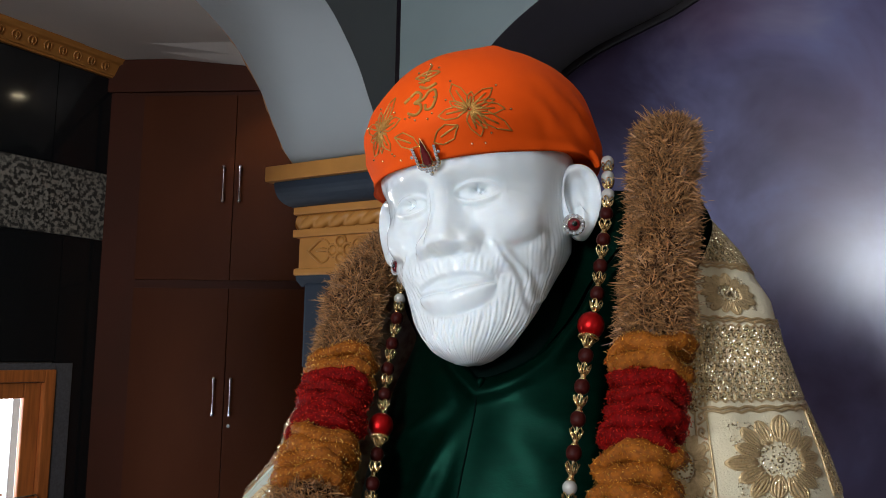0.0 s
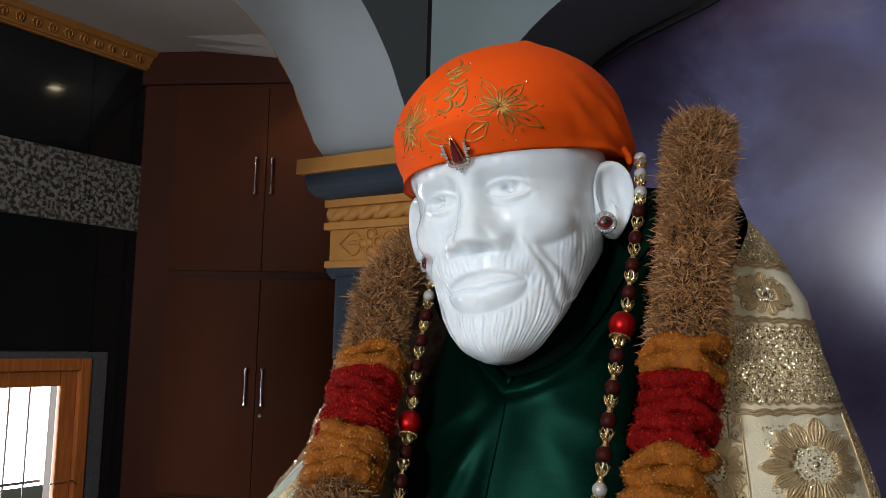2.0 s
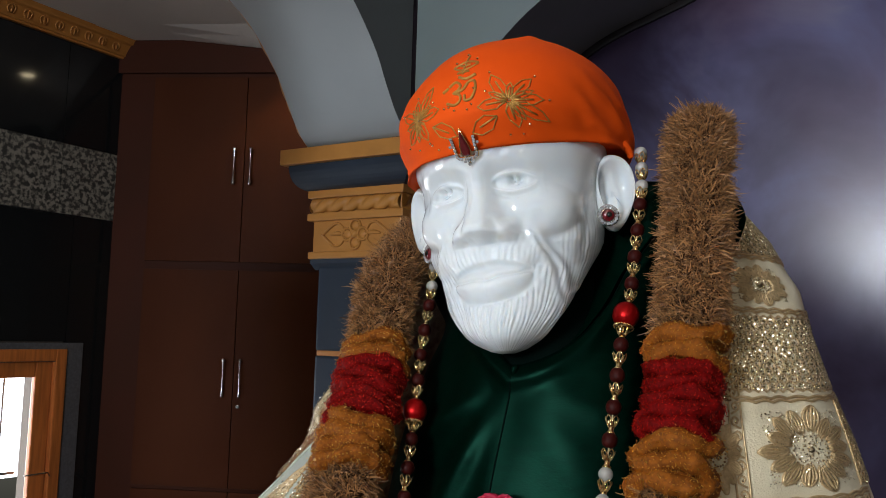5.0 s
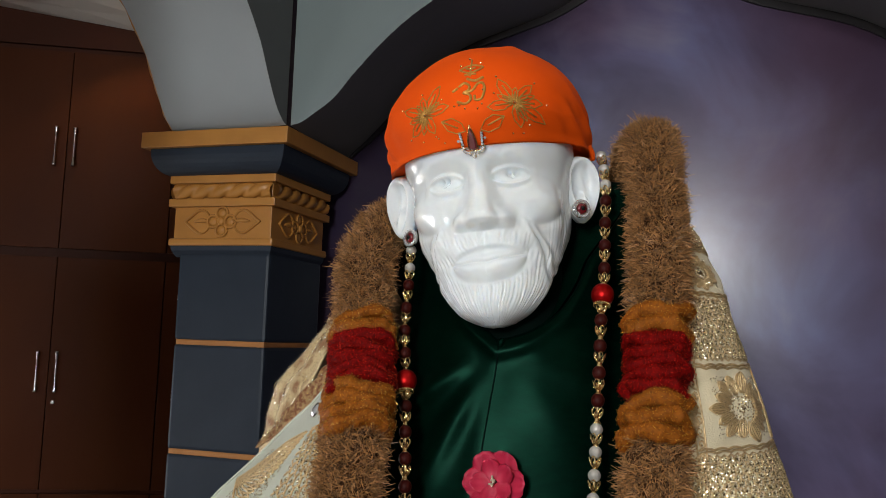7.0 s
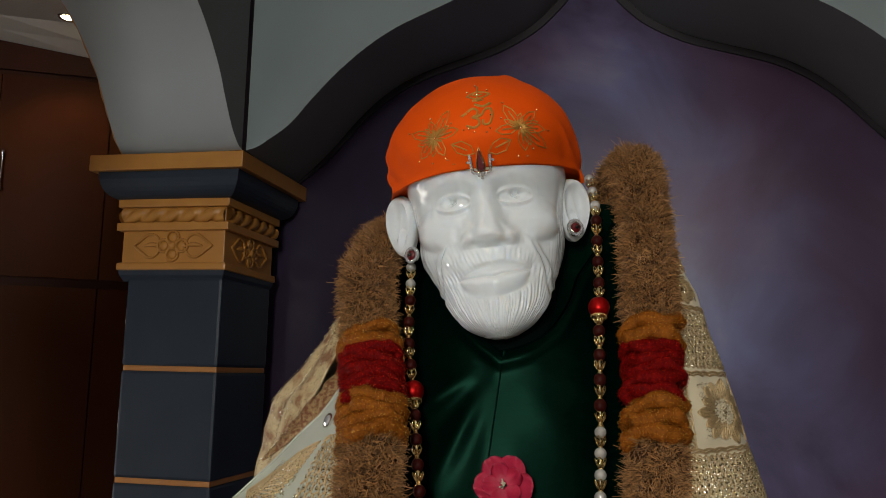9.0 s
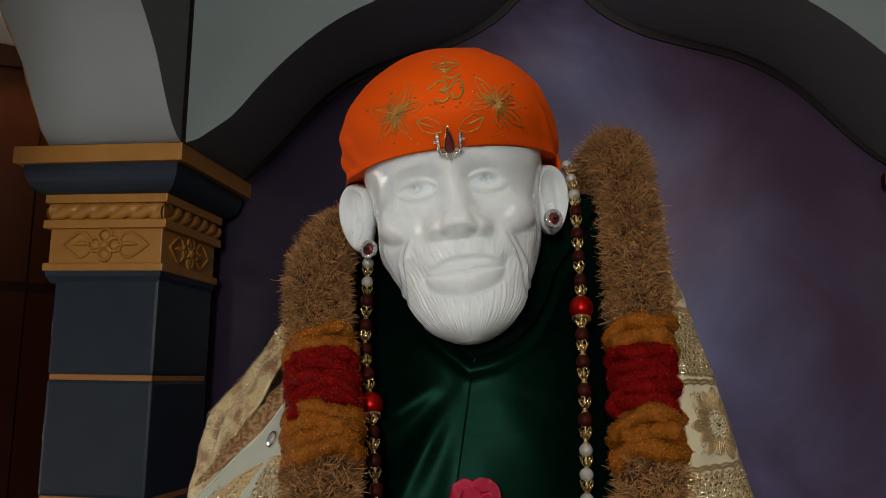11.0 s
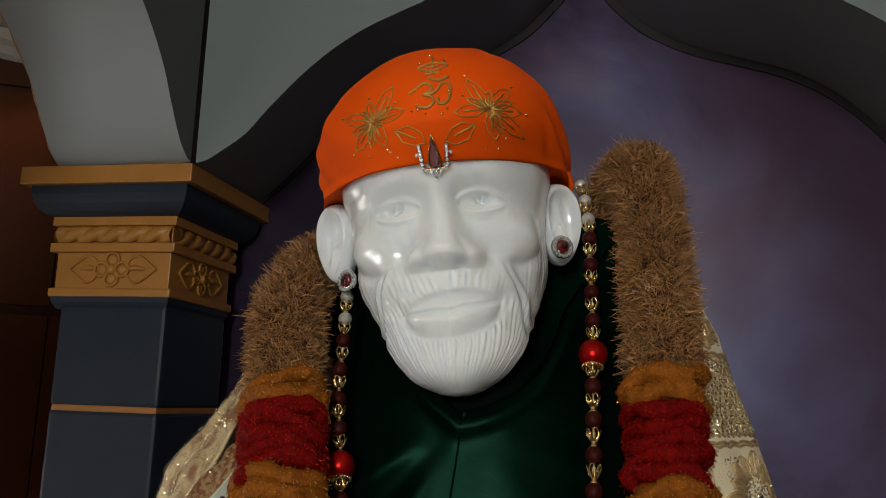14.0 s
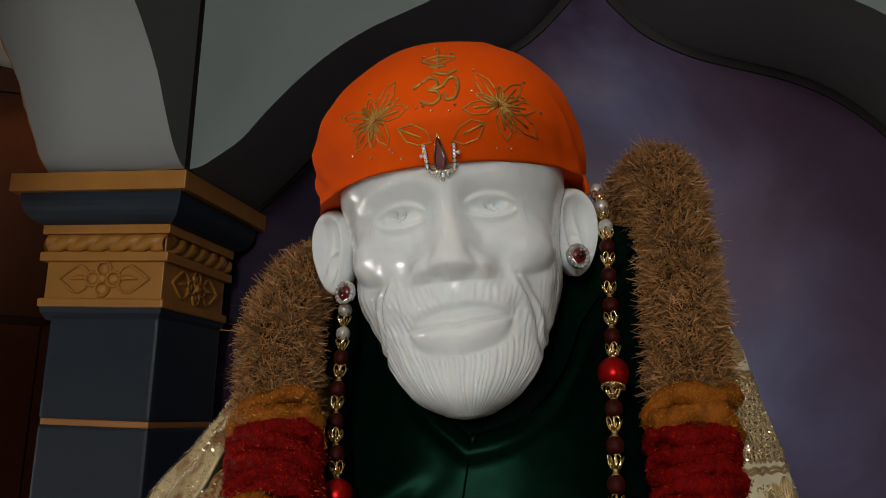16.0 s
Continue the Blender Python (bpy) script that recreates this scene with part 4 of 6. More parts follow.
def turban_point(phi, s):
    """phi: 0 in front, positive towards +x; s: 0 at the hem, 1 at the crown."""
    out = abs(math.sin(phi))
    hem = 0.0790 + (0.010 if phi > 0 else 0.003) * out ** 2 + (0.0 if math.cos(phi) > 0 else -0.03 * math.cos(phi) ** 2)
    z = hem + (0.2352 - hem) * math.sin(s * math.pi / 2) ** 1.06
    f = (z - 0.08) / 0.1560
    k = (1 - min(max(f, 0), 1) ** 2.28) ** (1 / 2.28) if f > 0 else 1.0
    x = 0.1385 * math.sin(phi) * k
    y = -(0.140 if math.cos(phi) > 0 else 0.145) * math.cos(phi) * k
    turn = abs(math.atan2(x, -y))
    low = bell(s, 0.20)
    far = math.hypot(x, y)
    if far > 1e-6:
        k = 1 + low * (float(np.interp(turn, HEM_TURN, HEM_FAR)) / far - 1)
        x, y = x * k, y * k
    lean = 0.034 * max(f, 0) ** 1.8
    p = Vector((HX - 0.0065 * max(0.0, 1 - abs(f - 0.25) * 1.2) * (1 - 0.6 * max(0.0, math.sin(phi))) + x + lean, 0.020 + y, z))
    # slack folds: long soft ones over the crown, finer creases that fan up from the ears
    side = out ** 3
    pull = bell(s - 0.16, 0.14) * side
    fan = math.sin(phi * 14 + s * 34 + 2.0 * noise.noise(Vector((phi * 3, s * 6, 1))))
    d = 0.0022 * pull * fan + 0.0012 * noise.noise(Vector((phi * 2.0, s * 5, 3)))
    d += 0.0032 * noise.noise(Vector((x * 9, y * 9, z * 9))) * (1 - 0.7 * low)
    d += 0.0016 * noise.noise(Vector((x * 26 + z * 20, y * 26, z * 12))) * (1 - low)
    d += 0.0046 * bell(phi - 0.45, 0.30) * bell(s - 0.95, 0.09)
    d -= 0.0016 * bell(s - 0.05 - 0.012 * math.sin(phi * 3), 0.014) * (0.35 + 0.65 * side)
    n = Vector((x, y, max(z - 0.10, 0) * 0.9))
    return slouched(p, s) + n.normalized() * d


bm = bmesh.new()
NP, NS = 192, 70
rows = [[Vector((HX + k * (p.x - HX), 0.020 + k * (p.y - 0.020), p.z + 0.005)) for p in (turban_point(-math.pi + 2 * math.pi * i / NP, 0.0) for i in range(NP))] for k in (0.76, 0.85)]
rows += [[turban_point(-math.pi + 2 * math.pi * i / NP, 0.0) + Vector((-0.006 * math.sin(-math.pi + 2 * math.pi * i / NP), 0.006 * math.cos(-math.pi + 2 * math.pi * i / NP), 0.004)) for i in range(NP)]]
for j in range(NS):
    s = (j / (NS - 1)) * 0.985
    rows.append([turban_point(-math.pi + 2 * math.pi * i / NP, s) for i in range(NP)])
vs = grid(bm, rows, close=True)
bm.faces.new(vs[-1])
bmesh.ops.transform(bm, matrix=HEAD, verts=bm.verts)
TURBAN_TREE = BVHTree.FromBMesh(bm)
turban = thing("head_cloth", "bright orange silk head cloth with gold embroidery", "head cloth")
part("cloth", bm, M["orange_cloth"], turban, "orange silk", smooth=True)
bm = bmesh.new()
tail = smooth_curve([(0.112, 0.030, 0.102), (0.121, 0.036, 0.098), (0.126, 0.044, 0.090), (0.127, 0.050, 0.082)], 12)
tube(bm, [HEAD @ p for p in tail], [0.006, 0.006, 0.006, 0.006, 0.006, 0.0055, 0.005, 0.005, 0.0045, 0.004, 0.004, 0.003], 10)
part("knot_tail", bm, M["orange_cloth"], turban, "short knotted end of the cloth", smooth=True)


def stitched(points, radius=0.0011, lift=0.0006):
    """A raised thread line over the head cloth; points are (x, z) in the head's own frame."""
    out = []
    way = HEAD.to_3x3() @ Vector((0, 1, 0))
    for x, z in points:
        p, _ = on_surface(TURBAN_TREE, HEAD @ Vector((x, -0.4, z)), way, lift)
        if p:
            out.append(p)
    bm = bmesh.new()
    if len(out) > 1:
        tube(bm, out, radius, 6)
    return bm


def densify(pts, n):
    return [(p.x, p.y) for p in smooth_curve([(x, z, 0) for x, z in pts], n)]


def petal_lines(bm_all, cx, cz, ang, length, width):
    ca, sa = math.cos(ang), math.sin(ang)
    shape = [(0.10, 0), (0.42, 0.5), (0.80, 0.42), (1, 0), (0.72, -0.40), (0.40, -0.45), (0.10, 0)]
    for a, b in zip(shape, shape[1:]):
        pts = []
        for i in range(6):
            u, v = a[0] + (b[0] - a[0]) * i / 5, a[1] + (b[1] - a[1]) * i / 5
            u, v = u * length, v * width
            pts.append((cx + u * ca - v * sa, cz + u * sa + v * ca))
        join(bm_all, stitched(pts, 0.00072))
    pts = [(cx + u * length * ca, cz + u * length * sa) for u in (0.15, 0.35, 0.55, 0.72)]
    join(bm_all, stitched(pts, 0.0010))


def join(into, bm):
    me = bpy.data.meshes.new("piece")
    bm.to_mesh(me)
    bm.free()
    into.from_mesh(me)
    bpy.data.meshes.remove(me)


STUD = finish(lathe(bmesh.new(), [(0.0014, 0.0), (0.0014, 0.0008), (0.0009, 0.0018), (0.0002, 0.0022)], 8), "stud", M["sequin"], True)


def studs(spots):
    way = HEAD.to_3x3() @ Vector((0, 1, 0))
    for x, z in spots:
        p, nor = on_surface(TURBAN_TREE, HEAD @ Vector((x, -0.4, z)), way, 0.0)
        if p:
            part("stud", STUD, None, turban, "tiny gold stud", m=Matrix.Translation(p) @ nor.to_track_quat("Z", "Y").to_matrix().to_4x4())


FLOWERS = (
    (0.049, 0.1222, ((119, 0.0365, 0.013), (84, 0.020, 0.007), (50, 0.031, 0.012), (24, 0.024, 0.008), (0, 0.030, 0.013), (-34, 0.036, 0.013), (-60, 0.022, 0.008), (-83, 0.026, 0.012), (150, 0.022, 0.007), (187, 0.031, 0.013)), (0.039, 0.109, 203)),
    (-0.060, 0.1236, ((151, 0.037, 0.013), (185, 0.024, 0.009), (221, 0.029, 0.013), (256, 0.022, 0.008), (293, 0.0256, 0.012), (59, 0.040, 0.013), (99, 0.026, 0.010), (125, 0.021, 0.007), (32, 0.023, 0.007), (7, 0.032, 0.013)), (-0.042, 0.112, -28)))
for cx, cz, petals, leaf in FLOWERS:
    bm = bmesh.new()
    for deg, ln, wd in petals:
        petal_lines(bm, cx, cz, radians(deg), ln, wd)
    petal_lines(bm, leaf[0], leaf[1], radians(leaf[2]), 0.035, 0.015)
    for deg in range(10, 370, 40):
        a = radians(deg)
        join(bm, stitched([(cx + r * math.cos(a), cz + r * math.sin(a)) for r in (0.002, 0.007, 0.011)], 0.0009))
    part("flower_embroidery", bm, M["turban_thread"], turban, "gold thread pointed-petal flower", smooth=True)
    studs([(cx, cz)] + [(cx + (ln + 0.004) * math.cos(radians(d)), cz + (ln + 0.004) * math.sin(radians(d))) for d, ln, _ in petals[::2]])
studs([(-0.0458, 0.0937), (-0.0389, 0.0877), (-0.0669, 0.0945), (0.0425, 0.0904), (0.054, 0.0908)])
bm = bmesh.new()
ex, ez = -0.002, 0.1390
for pts in ([(-0.013, 0.010), (-0.006, 0.014), (0.0, 0.010), (-0.001, 0.004), (-0.007, 0.001), (0.000, -0.002), (0.001, -0.009), (-0.006, -0.013), (-0.015, -0.009)],
            [(-0.005, 0.001), (0.004, 0.003), (0.010, 0.011), (0.016, 0.011), (0.018, 0.002), (0.014, -0.009), (0.007, -0.010), (0.006, -0.004)],
            [(-0.014, 0.009), (-0.021, 0.005)]):
    join(bm, stitched(densify([(ex + x, ez + z) for x, z in pts], 5 * len(pts)), 0.0016))
join(bm, stitched(densify([(-0.0047, 0.1590), (0.005, 0.1545), (0.0148, 0.1585)], 10), 0.0017))
for pts in ([(-0.014, 0.0), (-0.004, 0.005), (0.004, 0.005), (0.015, 0.0), (0.004, -0.006), (-0.004, -0.006), (-0.014, 0.0)], [(0.0, -0.012), (0.0, 0.004), (0.0, 0.016)], [(-0.007, -0.0095), (0.007, -0.0095)], [(-0.006, 0.001), (0.0, -0.001), (0.006, 0.001)]):
    join(bm, stitched([(x - 0.001, 0.1746 + z) for x, z in densify(pts, 4 * len(pts))], 0.0012))
part("emblem_embroidery", bm, M["turban_thread"], turban, "gold thread sacred emblem", smooth=True)
studs([(ex + x, ez + z) for x, z in ((0.001, 0.0355), (-0.012, 0.043), (0.013, 0.043), (-0.002, 0.054), (0.014, -0.016), (-0.013, -0.014), (-0.006, -0.019), (0.009, -0.021), (-0.019, -0.014), (0.016, 0.002))])

# the jewel on the forehead


def jewel():
    way = HEAD.to_3x3() @ Vector((0, 1, 0))
    foot, base, tip = [on_surface(TURBAN_TREE, HEAD @ Vector((-0.005, -0.4, z)), way, 0.004)[0] for z in (0.081, 0.086, 0.106)]
    rise = (tip - foot).normalized()
    across = (HEAD.to_3x3() @ Vector((1, 0, 0))).normalized()
    across = (across - rise * across.dot(rise)).normalized()
    m = Matrix.Translation(base) @ Matrix((across, rise.cross(across), rise)).transposed().to_4x4()
    ob = thing("forehead_jewel", "gold and crystal forehead jewel with a red drop stone", "jewel", m)
    bm = bmesh.new()
    u = smooth_curve([(-0.0128, 0, 0.010), (-0.0120, 0, 0.0), (-0.0105, 0, -0.012), (0.0, 0, -0.0135), (0.0105, 0, -0.012), (0.0120, 0, 0.0), (0.0128, 0, 0.010)], 40)
    tube(bm, u, 0.0022, 8)
    tube(bm, [(0, 0, -0.013), (0, 0, -0.021)], [0.0025, 0.0012], 8)
    part("setting", bm, M["gold"], ob, smooth=True)
    bm = bmesh.new()
    for p in u[::2]:
        lathe(bm, [(0.0019, 0), (0.0019, 0.0008), (0.001, 0.0018)], 6, Matrix.Translation(p + Vector((0, -0.0015, 0))) @ Matrix.Rotation(math.pi / 2, 4, "X"))
    for x, z in ((-0.004, -0.0165), (0.004, -0.0165), (0.0, -0.0165), (0, -0.0205), (-0.016, 0.002), (0.016, 0.002)):
        lathe(bm, [(0.0019, 0), (0.0019, 0.0008), (0.001, 0.0018)], 6, Matrix.Translation((x, -0.0015, z)) @ Matrix.Rotation(math.pi / 2, 4, "X"))
    part("crystal_row", bm, M["crystal"], ob, "small clear stones")
    drop = [(0.0, 0.019), (0.0022, 0.010), (0.0044, 0.0), (0.0050, -0.006), (0.0036, -0.010), (0.0, -0.0118)]
    ring = [Vector((x, 0, z)) for x, z in drop] + [Vector((-x, 0, z)) for x, z in reversed(drop[1:-1])]
    bm = bmesh.new()
    vs = grid(bm, [[p + Vector((0, 0.001, 0)) for p in ring], [p + Vector((0, -0.0025, 0)) for p in ring], [Vector((p.x * 0.7, -0.0042, p.z * 0.8)) for p in ring]], close=True)
    bm.faces.new(vs[-1])
    part("drop_stone", bm, M["ruby"], ob, "dark red drop stone")
    bm = bmesh.new()
    tube(bm, [Vector((p.x * 1.12, -0.0015, p.z * 1.06)) for p in ring + ring[:1]], 0.0009, 6)
    part("bezel", bm, M["gold"], ob, smooth=True)


jewel()


def earring(side, p, nor):
    m = Matrix.Translation(p) @ nor.to_track_quat("Z", "Y").to_matrix().to_4x4() @ Matrix.Scale(1.22, 4)
    ob = thing("earring", "round silver earring with a red stone and crystal halo", "earring", m, group="earrings")
    part("back_plate", lathe(bmesh.new(), [(0.0098, -0.002), (0.0102, 0.0005), (0.0085, 0.0014)], 24), M["silver"], ob, smooth=True)
    part("stone", lathe(bmesh.new(), [(0.0062, 0.0), (0.0060, 0.002), (0.0044, 0.0036), (0.001, 0.0041)], 20), M["ruby"], ob, "domed dark red stone", smooth=True)
    part("centre_stone", lathe(bmesh.new(), [(0.0026, 0.003), (0.0024, 0.0046), (0.0008, 0.0055)], 10), M["onyx"], ob, "small black stone", smooth=True)
    bm = bmesh.new()
    for i in range(16):
        a = 2 * math.pi * i / 16
        lathe(bm, [(0.0017, 0.0), (0.0017, 0.0012), (0.0009, 0.0022)], 6, Matrix.Translation((0.0083 * math.cos(a), 0.0083 * math.sin(a), 0.0008)))
    part("crystal_halo", bm, M["crystal"], ob, "ring of small clear stones")


for side, at, nor in ((1, (0.107, 0.131, 1.8605), (0.55, -0.82, 0.05)), (-1, (-0.1185, 0.1187, 1.8218), (-0.45, -0.88, 0.05))):
    earring(side, Vector(at), Vector(nor).normalized())

# ---- robe ----
BX, BY = 0.012, 0.27


def robe_top(a):
    """Height of the neck line; a = 0 in front, positive towards +x."""
    u = min(abs(a) / (math.pi / 2), 1.0)
    if a > 0:
        return 1.687 + min(0.05 * u + 0.30 * u * u, 0.215)
    return 1.687 + min(0.215 * u, 0.172)


def robe_point(a, z):
    s, c = math.sin(a), math.cos(a)
    rx = lerp_table([(0.98, 0.30), (1.3, 0.27), (1.5, 0.245), (1.6, 0.225), (1.68, 0.195), (1.74, 0.160), (1.80, 0.138), (1.88, 0.128)], z)
    rf = lerp_table([(0.98, 0.36), (1.3, 0.28), (1.5, 0.222), (1.53, 0.216), (1.63, 0.192), (1.69, 0.180), (1.74, 0.165), (1.80, 0.140), (1.88, 0.110)], z)
    rb = lerp_table([(0.98, 0.2), (1.5, 0.16), (1.7, 0.13), (1.88, 0.10)], z)
    t = min(max((abs(a) - 0.75) / 0.7, 0), 1) * min(max((z - 1.70) / 0.11, 0), 1)
    rx *= 1 + 0.55 * t * t * (3 - 2 * t)
    x = BX + rx * s
    y = BY - (rf if c > 0 else rb) * c
    if c > 0:
        # soft folds that run from the clasp at the throat, and the front seam
        d = 0.0
        for sx, ang, amp, wid in ((-1, 1.00, 0.017, 0.014), (-1, 0.50, 0.011, 0.012), (1, 0.75, 0.004, 0.024), (1, 1.20, 0.006, 0.016)):
            px, pz = (x - 0.016) * sx, 1.686 - z
            al = px * math.sin(ang) + pz * math.cos(ang)
            ac = px * math.cos(ang) - pz * math.sin(ang) + 0.10 * al * al
            d += amp * bell(ac, wid * (0.5 + 3.0 * max(al, 0))) * min(max(al - 0.035, 0) / 0.07, 1) * bell(max(al - 0.12, 0), 0.08)
        seam = x - 0.016 + 0.10 * (1.688 - z)
        d += 0.0016 * bell(seam + 0.007, 0.008)
        drop = min(max((1.645 - z) / 0.12, 0), 1)
        d -= 0.010 * step(x - 0.050, 0.030) * drop * drop * (3 - 2 * drop)
        d += 0.004 * noise.noise(Vector((x * 14, z * 9, 2)))
        d += 0.0055 * bell(robe_top(a) - z - 0.011, 0.007)
        y -= d * c
    return Vector((x, y, z))


robe = thing("robe", "dark green satin robe draped round the statue's chest", "robe")
bm = bmesh.new()
NA, NZ = 260, 120
angs = [-math.pi + 2 * math.pi * i / NA for i in range(NA)]
rows = []
for j in range(NZ):
    u = j / (NZ - 1)
    rows.append([robe_point(a, 1.0 + (robe_top(a) - 1.0) * (1 - (1 - u) ** 1.6)) for a in angs])
rows.append([robe_point(a, robe_top(a)) + Vector((-0.004 * math.sin(a), 0.004 * math.cos(a), 0.004)) for a in angs])
rows.append([robe_point(a, robe_top(a)) + Vector((-0.011 * math.sin(a), 0.011 * math.cos(a), 0.001)) for a in angs])
grid(bm, rows, close=True)
ROBE_TREE = BVHTree.FromBMesh(bm)
part("body_cloth", bm, M["green_satin"], robe, smooth=True)
bm = bmesh.new()


def tucked(a, inward, drop):
    p = robe_point(a, robe_top(a))
    way = Vector((0.005 - p.x, 0.19 - p.y, 0))
    return p + way.normalized() * min(inward, way.length - 0.03) + Vector((0, 0, drop))


grid(bm, [[tucked(a, 0.010, 0.001) for a in angs], [tucked(a, 0.030, 0.008) for a in angs], [tucked(a, 0.058, 0.010) for a in angs], [tucked(a, 0.080, -0.004) for a in angs]], close=True)
part("tucked_collar", bm, M["green_satin"], robe, "inner fold of green satin", smooth=True)
# near-black sheet and tube stand in for the shade in the neck opening
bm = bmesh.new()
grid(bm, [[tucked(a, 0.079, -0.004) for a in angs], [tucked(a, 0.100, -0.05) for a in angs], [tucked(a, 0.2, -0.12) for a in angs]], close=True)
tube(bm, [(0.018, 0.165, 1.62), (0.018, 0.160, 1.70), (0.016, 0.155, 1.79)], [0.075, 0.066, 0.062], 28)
part("neck_shade", bm, M["shade_and_seam"], robe, "near-black filler for the neck's shade", smooth=True)
bm = bmesh.new()
outer = smooth_curve([(0.196, 0.235, 1.925), (0.221, 0.215, 1.893), (0.238, 0.200, 1.866), (0.236, 0.195, 1.846), (0.229, 0.190, 1.822), (0.215, 0.185, 1.790)], 24)
for back in (0.0, 0.004):
    grid(bm, [[p + Vector((-0.012 * k, back + 0.004 * k * k, 0.002 * math.sin(k + i * 0.4))) for k in range(4)] for i, p in enumerate(outer)])
part("shoulder_fold", bm, M["green_satin"], robe, "green satin fold over the shoulder", smooth=True)
bm = bmesh.new()
tube(bm, smooth_curve([(0.014, 0.090, 1.672), (0.0165, 0.085, 1.684), (0.0185, 0.086, 1.690), (0.020, 0.091, 1.687)], 12), [0.0016 + 0.0026 * math.sin(math.pi * i / 11) for i in range(12)], 8)
part("throat_gather", bm, M["green_satin"], robe, "pinched gather at the throat", smooth=True)

bm = bmesh.new()
line = []
for k in range(60):
    z = 1.680 - 0.5 * k / 59
    hit = ROBE_TREE.ray_cast(Vector((0.016 - 0.10 * (1.688 - z), -1.0, z)), Vector((0, 1, 0)))[0]
    line.append(hit + Vector((0, 0.0002, 0)))
tube(bm, line, 0.0011, 6)
part("front_seam", bm, M["shade_and_seam"], robe, "dark stitched seam", smooth=True)

# ---- shawl ----
# outline at several heights: from the edge on the +x breast, out over the shoulder, round the back, to the edge on the -x breast
SHAWL_RIGHT = [
    (1.885, [(0.165, 0.210), (0.188, 0.225), (0.209, 0.260), (0.201, 0.320), (0.160, 0.370)]),
    (1.840, [(0.185, 0.175), (0.218, 0.205), (0.246, 0.260), (0.236, 0.330), (0.190, 0.400)]),
    (1.785, [(0.200, 0.150), (0.243, 0.205), (0.276, 0.275), (0.264, 0.350), (0.210, 0.430)]),
    (1.735, [(0.208, 0.130), (0.251, 0.185), (0.287, 0.270), (0.275, 0.360), (0.220, 0.450)]),
    (1.680, [(0.212, 0.105), (0.264, 0.165), (0.306, 0.265), (0.293, 0.370), (0.230, 0.460)]),
    (1.610, [(0.216, 0.085), (0.281, 0.155), (0.331, 0.265), (0.317, 0.380), (0.240, 0.470)]),
    (1.530, [(0.220, 0.070), (0.295, 0.155), (0.354, 0.270), (0.340, 0.390), (0.250, 0.480)]),
    (1.400, [(0.225, 0.050), (0.312, 0.140), (0.390, 0.270), (0.376, 0.400), (0.260, 0.500)]),
    (1.200, [(0.23, 0.020), (0.35, 0.12), (0.44, 0.270), (0.43, 0.42), (0.28, 0.52)]),
    (1.004, [(0.23, 0.0), (0.37, 0.10), (0.46, 0.270), (0.45, 0.44), (0.29, 0.54)])]
SHAWL_LEFT = [
    (1.840, [(-0.175, 0.22), (-0.20, 0.26), (-0.20, 0.31), (-0.19, 0.35), (-0.15, 0.39)]),
    (1.780, [(-0.195, 0.165), (-0.222, 0.20), (-0.235, 0.27), (-0.225, 0.34), (-0.18, 0.42)]),
    (1.717, [(-0.215, 0.130), (-0.245, 0.165), (-0.266, 0.215), (-0.262, 0.30), (-0.20, 0.44)]),
    (1.667, [(-0.235, 0.105), (-0.272, 0.150), (-0.298, 0.200), (-0.300, 0.30), (-0.22, 0.45)]),
    (1.615, [(-0.255, 0.095), (-0.305, 0.140), (-0.344, 0.195), (-0.345, 0.30), (-0.25, 0.46)]),
    (1.557, [(-0.265, 0.090), (-0.318, 0.135), (-0.356, 0.195), (-0.36, 0.31), (-0.26, 0.47)]),
    (1.400, [(-0.27, 0.080), (-0.33, 0.125), (-0.38, 0.195), (-0.39, 0.33), (-0.27, 0.50)]),
    (1.200, [(-0.27, 0.06), (-0.34, 0.12), (-0.41, 0.20), (-0.42, 0.35), (-0.28, 0.52)]),
    (1.004, [(-0.27, 0.05), (-0.35, 0.12), (-0.43, 0.20), (-0.44, 0.37), (-0.29, 0.54)])]
FLAP = [  # the white-lined end that falls forward over the lap
    (1.700, [(-0.168, 0.085), (-0.185, 0.100), (-0.200, 0.125)]),
    (1.650, [(-0.150, 0.035), (-0.172, 0.045), (-0.192, 0.080)]),
    (1.600, [(-0.140, 0.000), (-0.180, 0.010), (-0.222, 0.055)]),
    (1.545, [(-0.130, -0.040), (-0.195, -0.020), (-0.272, 0.036)]),
    (1.487, [(-0.120, -0.080), (-0.212, -0.050), (-0.328, 0.018)]),
    (1.400, [(-0.110, -0.115), (-0.225, -0.085), (-0.385, -0.010)]),
    (1.200, [(-0.10, -0.150), (-0.24, -0.13), (-0.43, -0.05)]),
    (1.004, [(-0.09, -0.170), (-0.25, -0.15), (-0.45, -0.07)])]


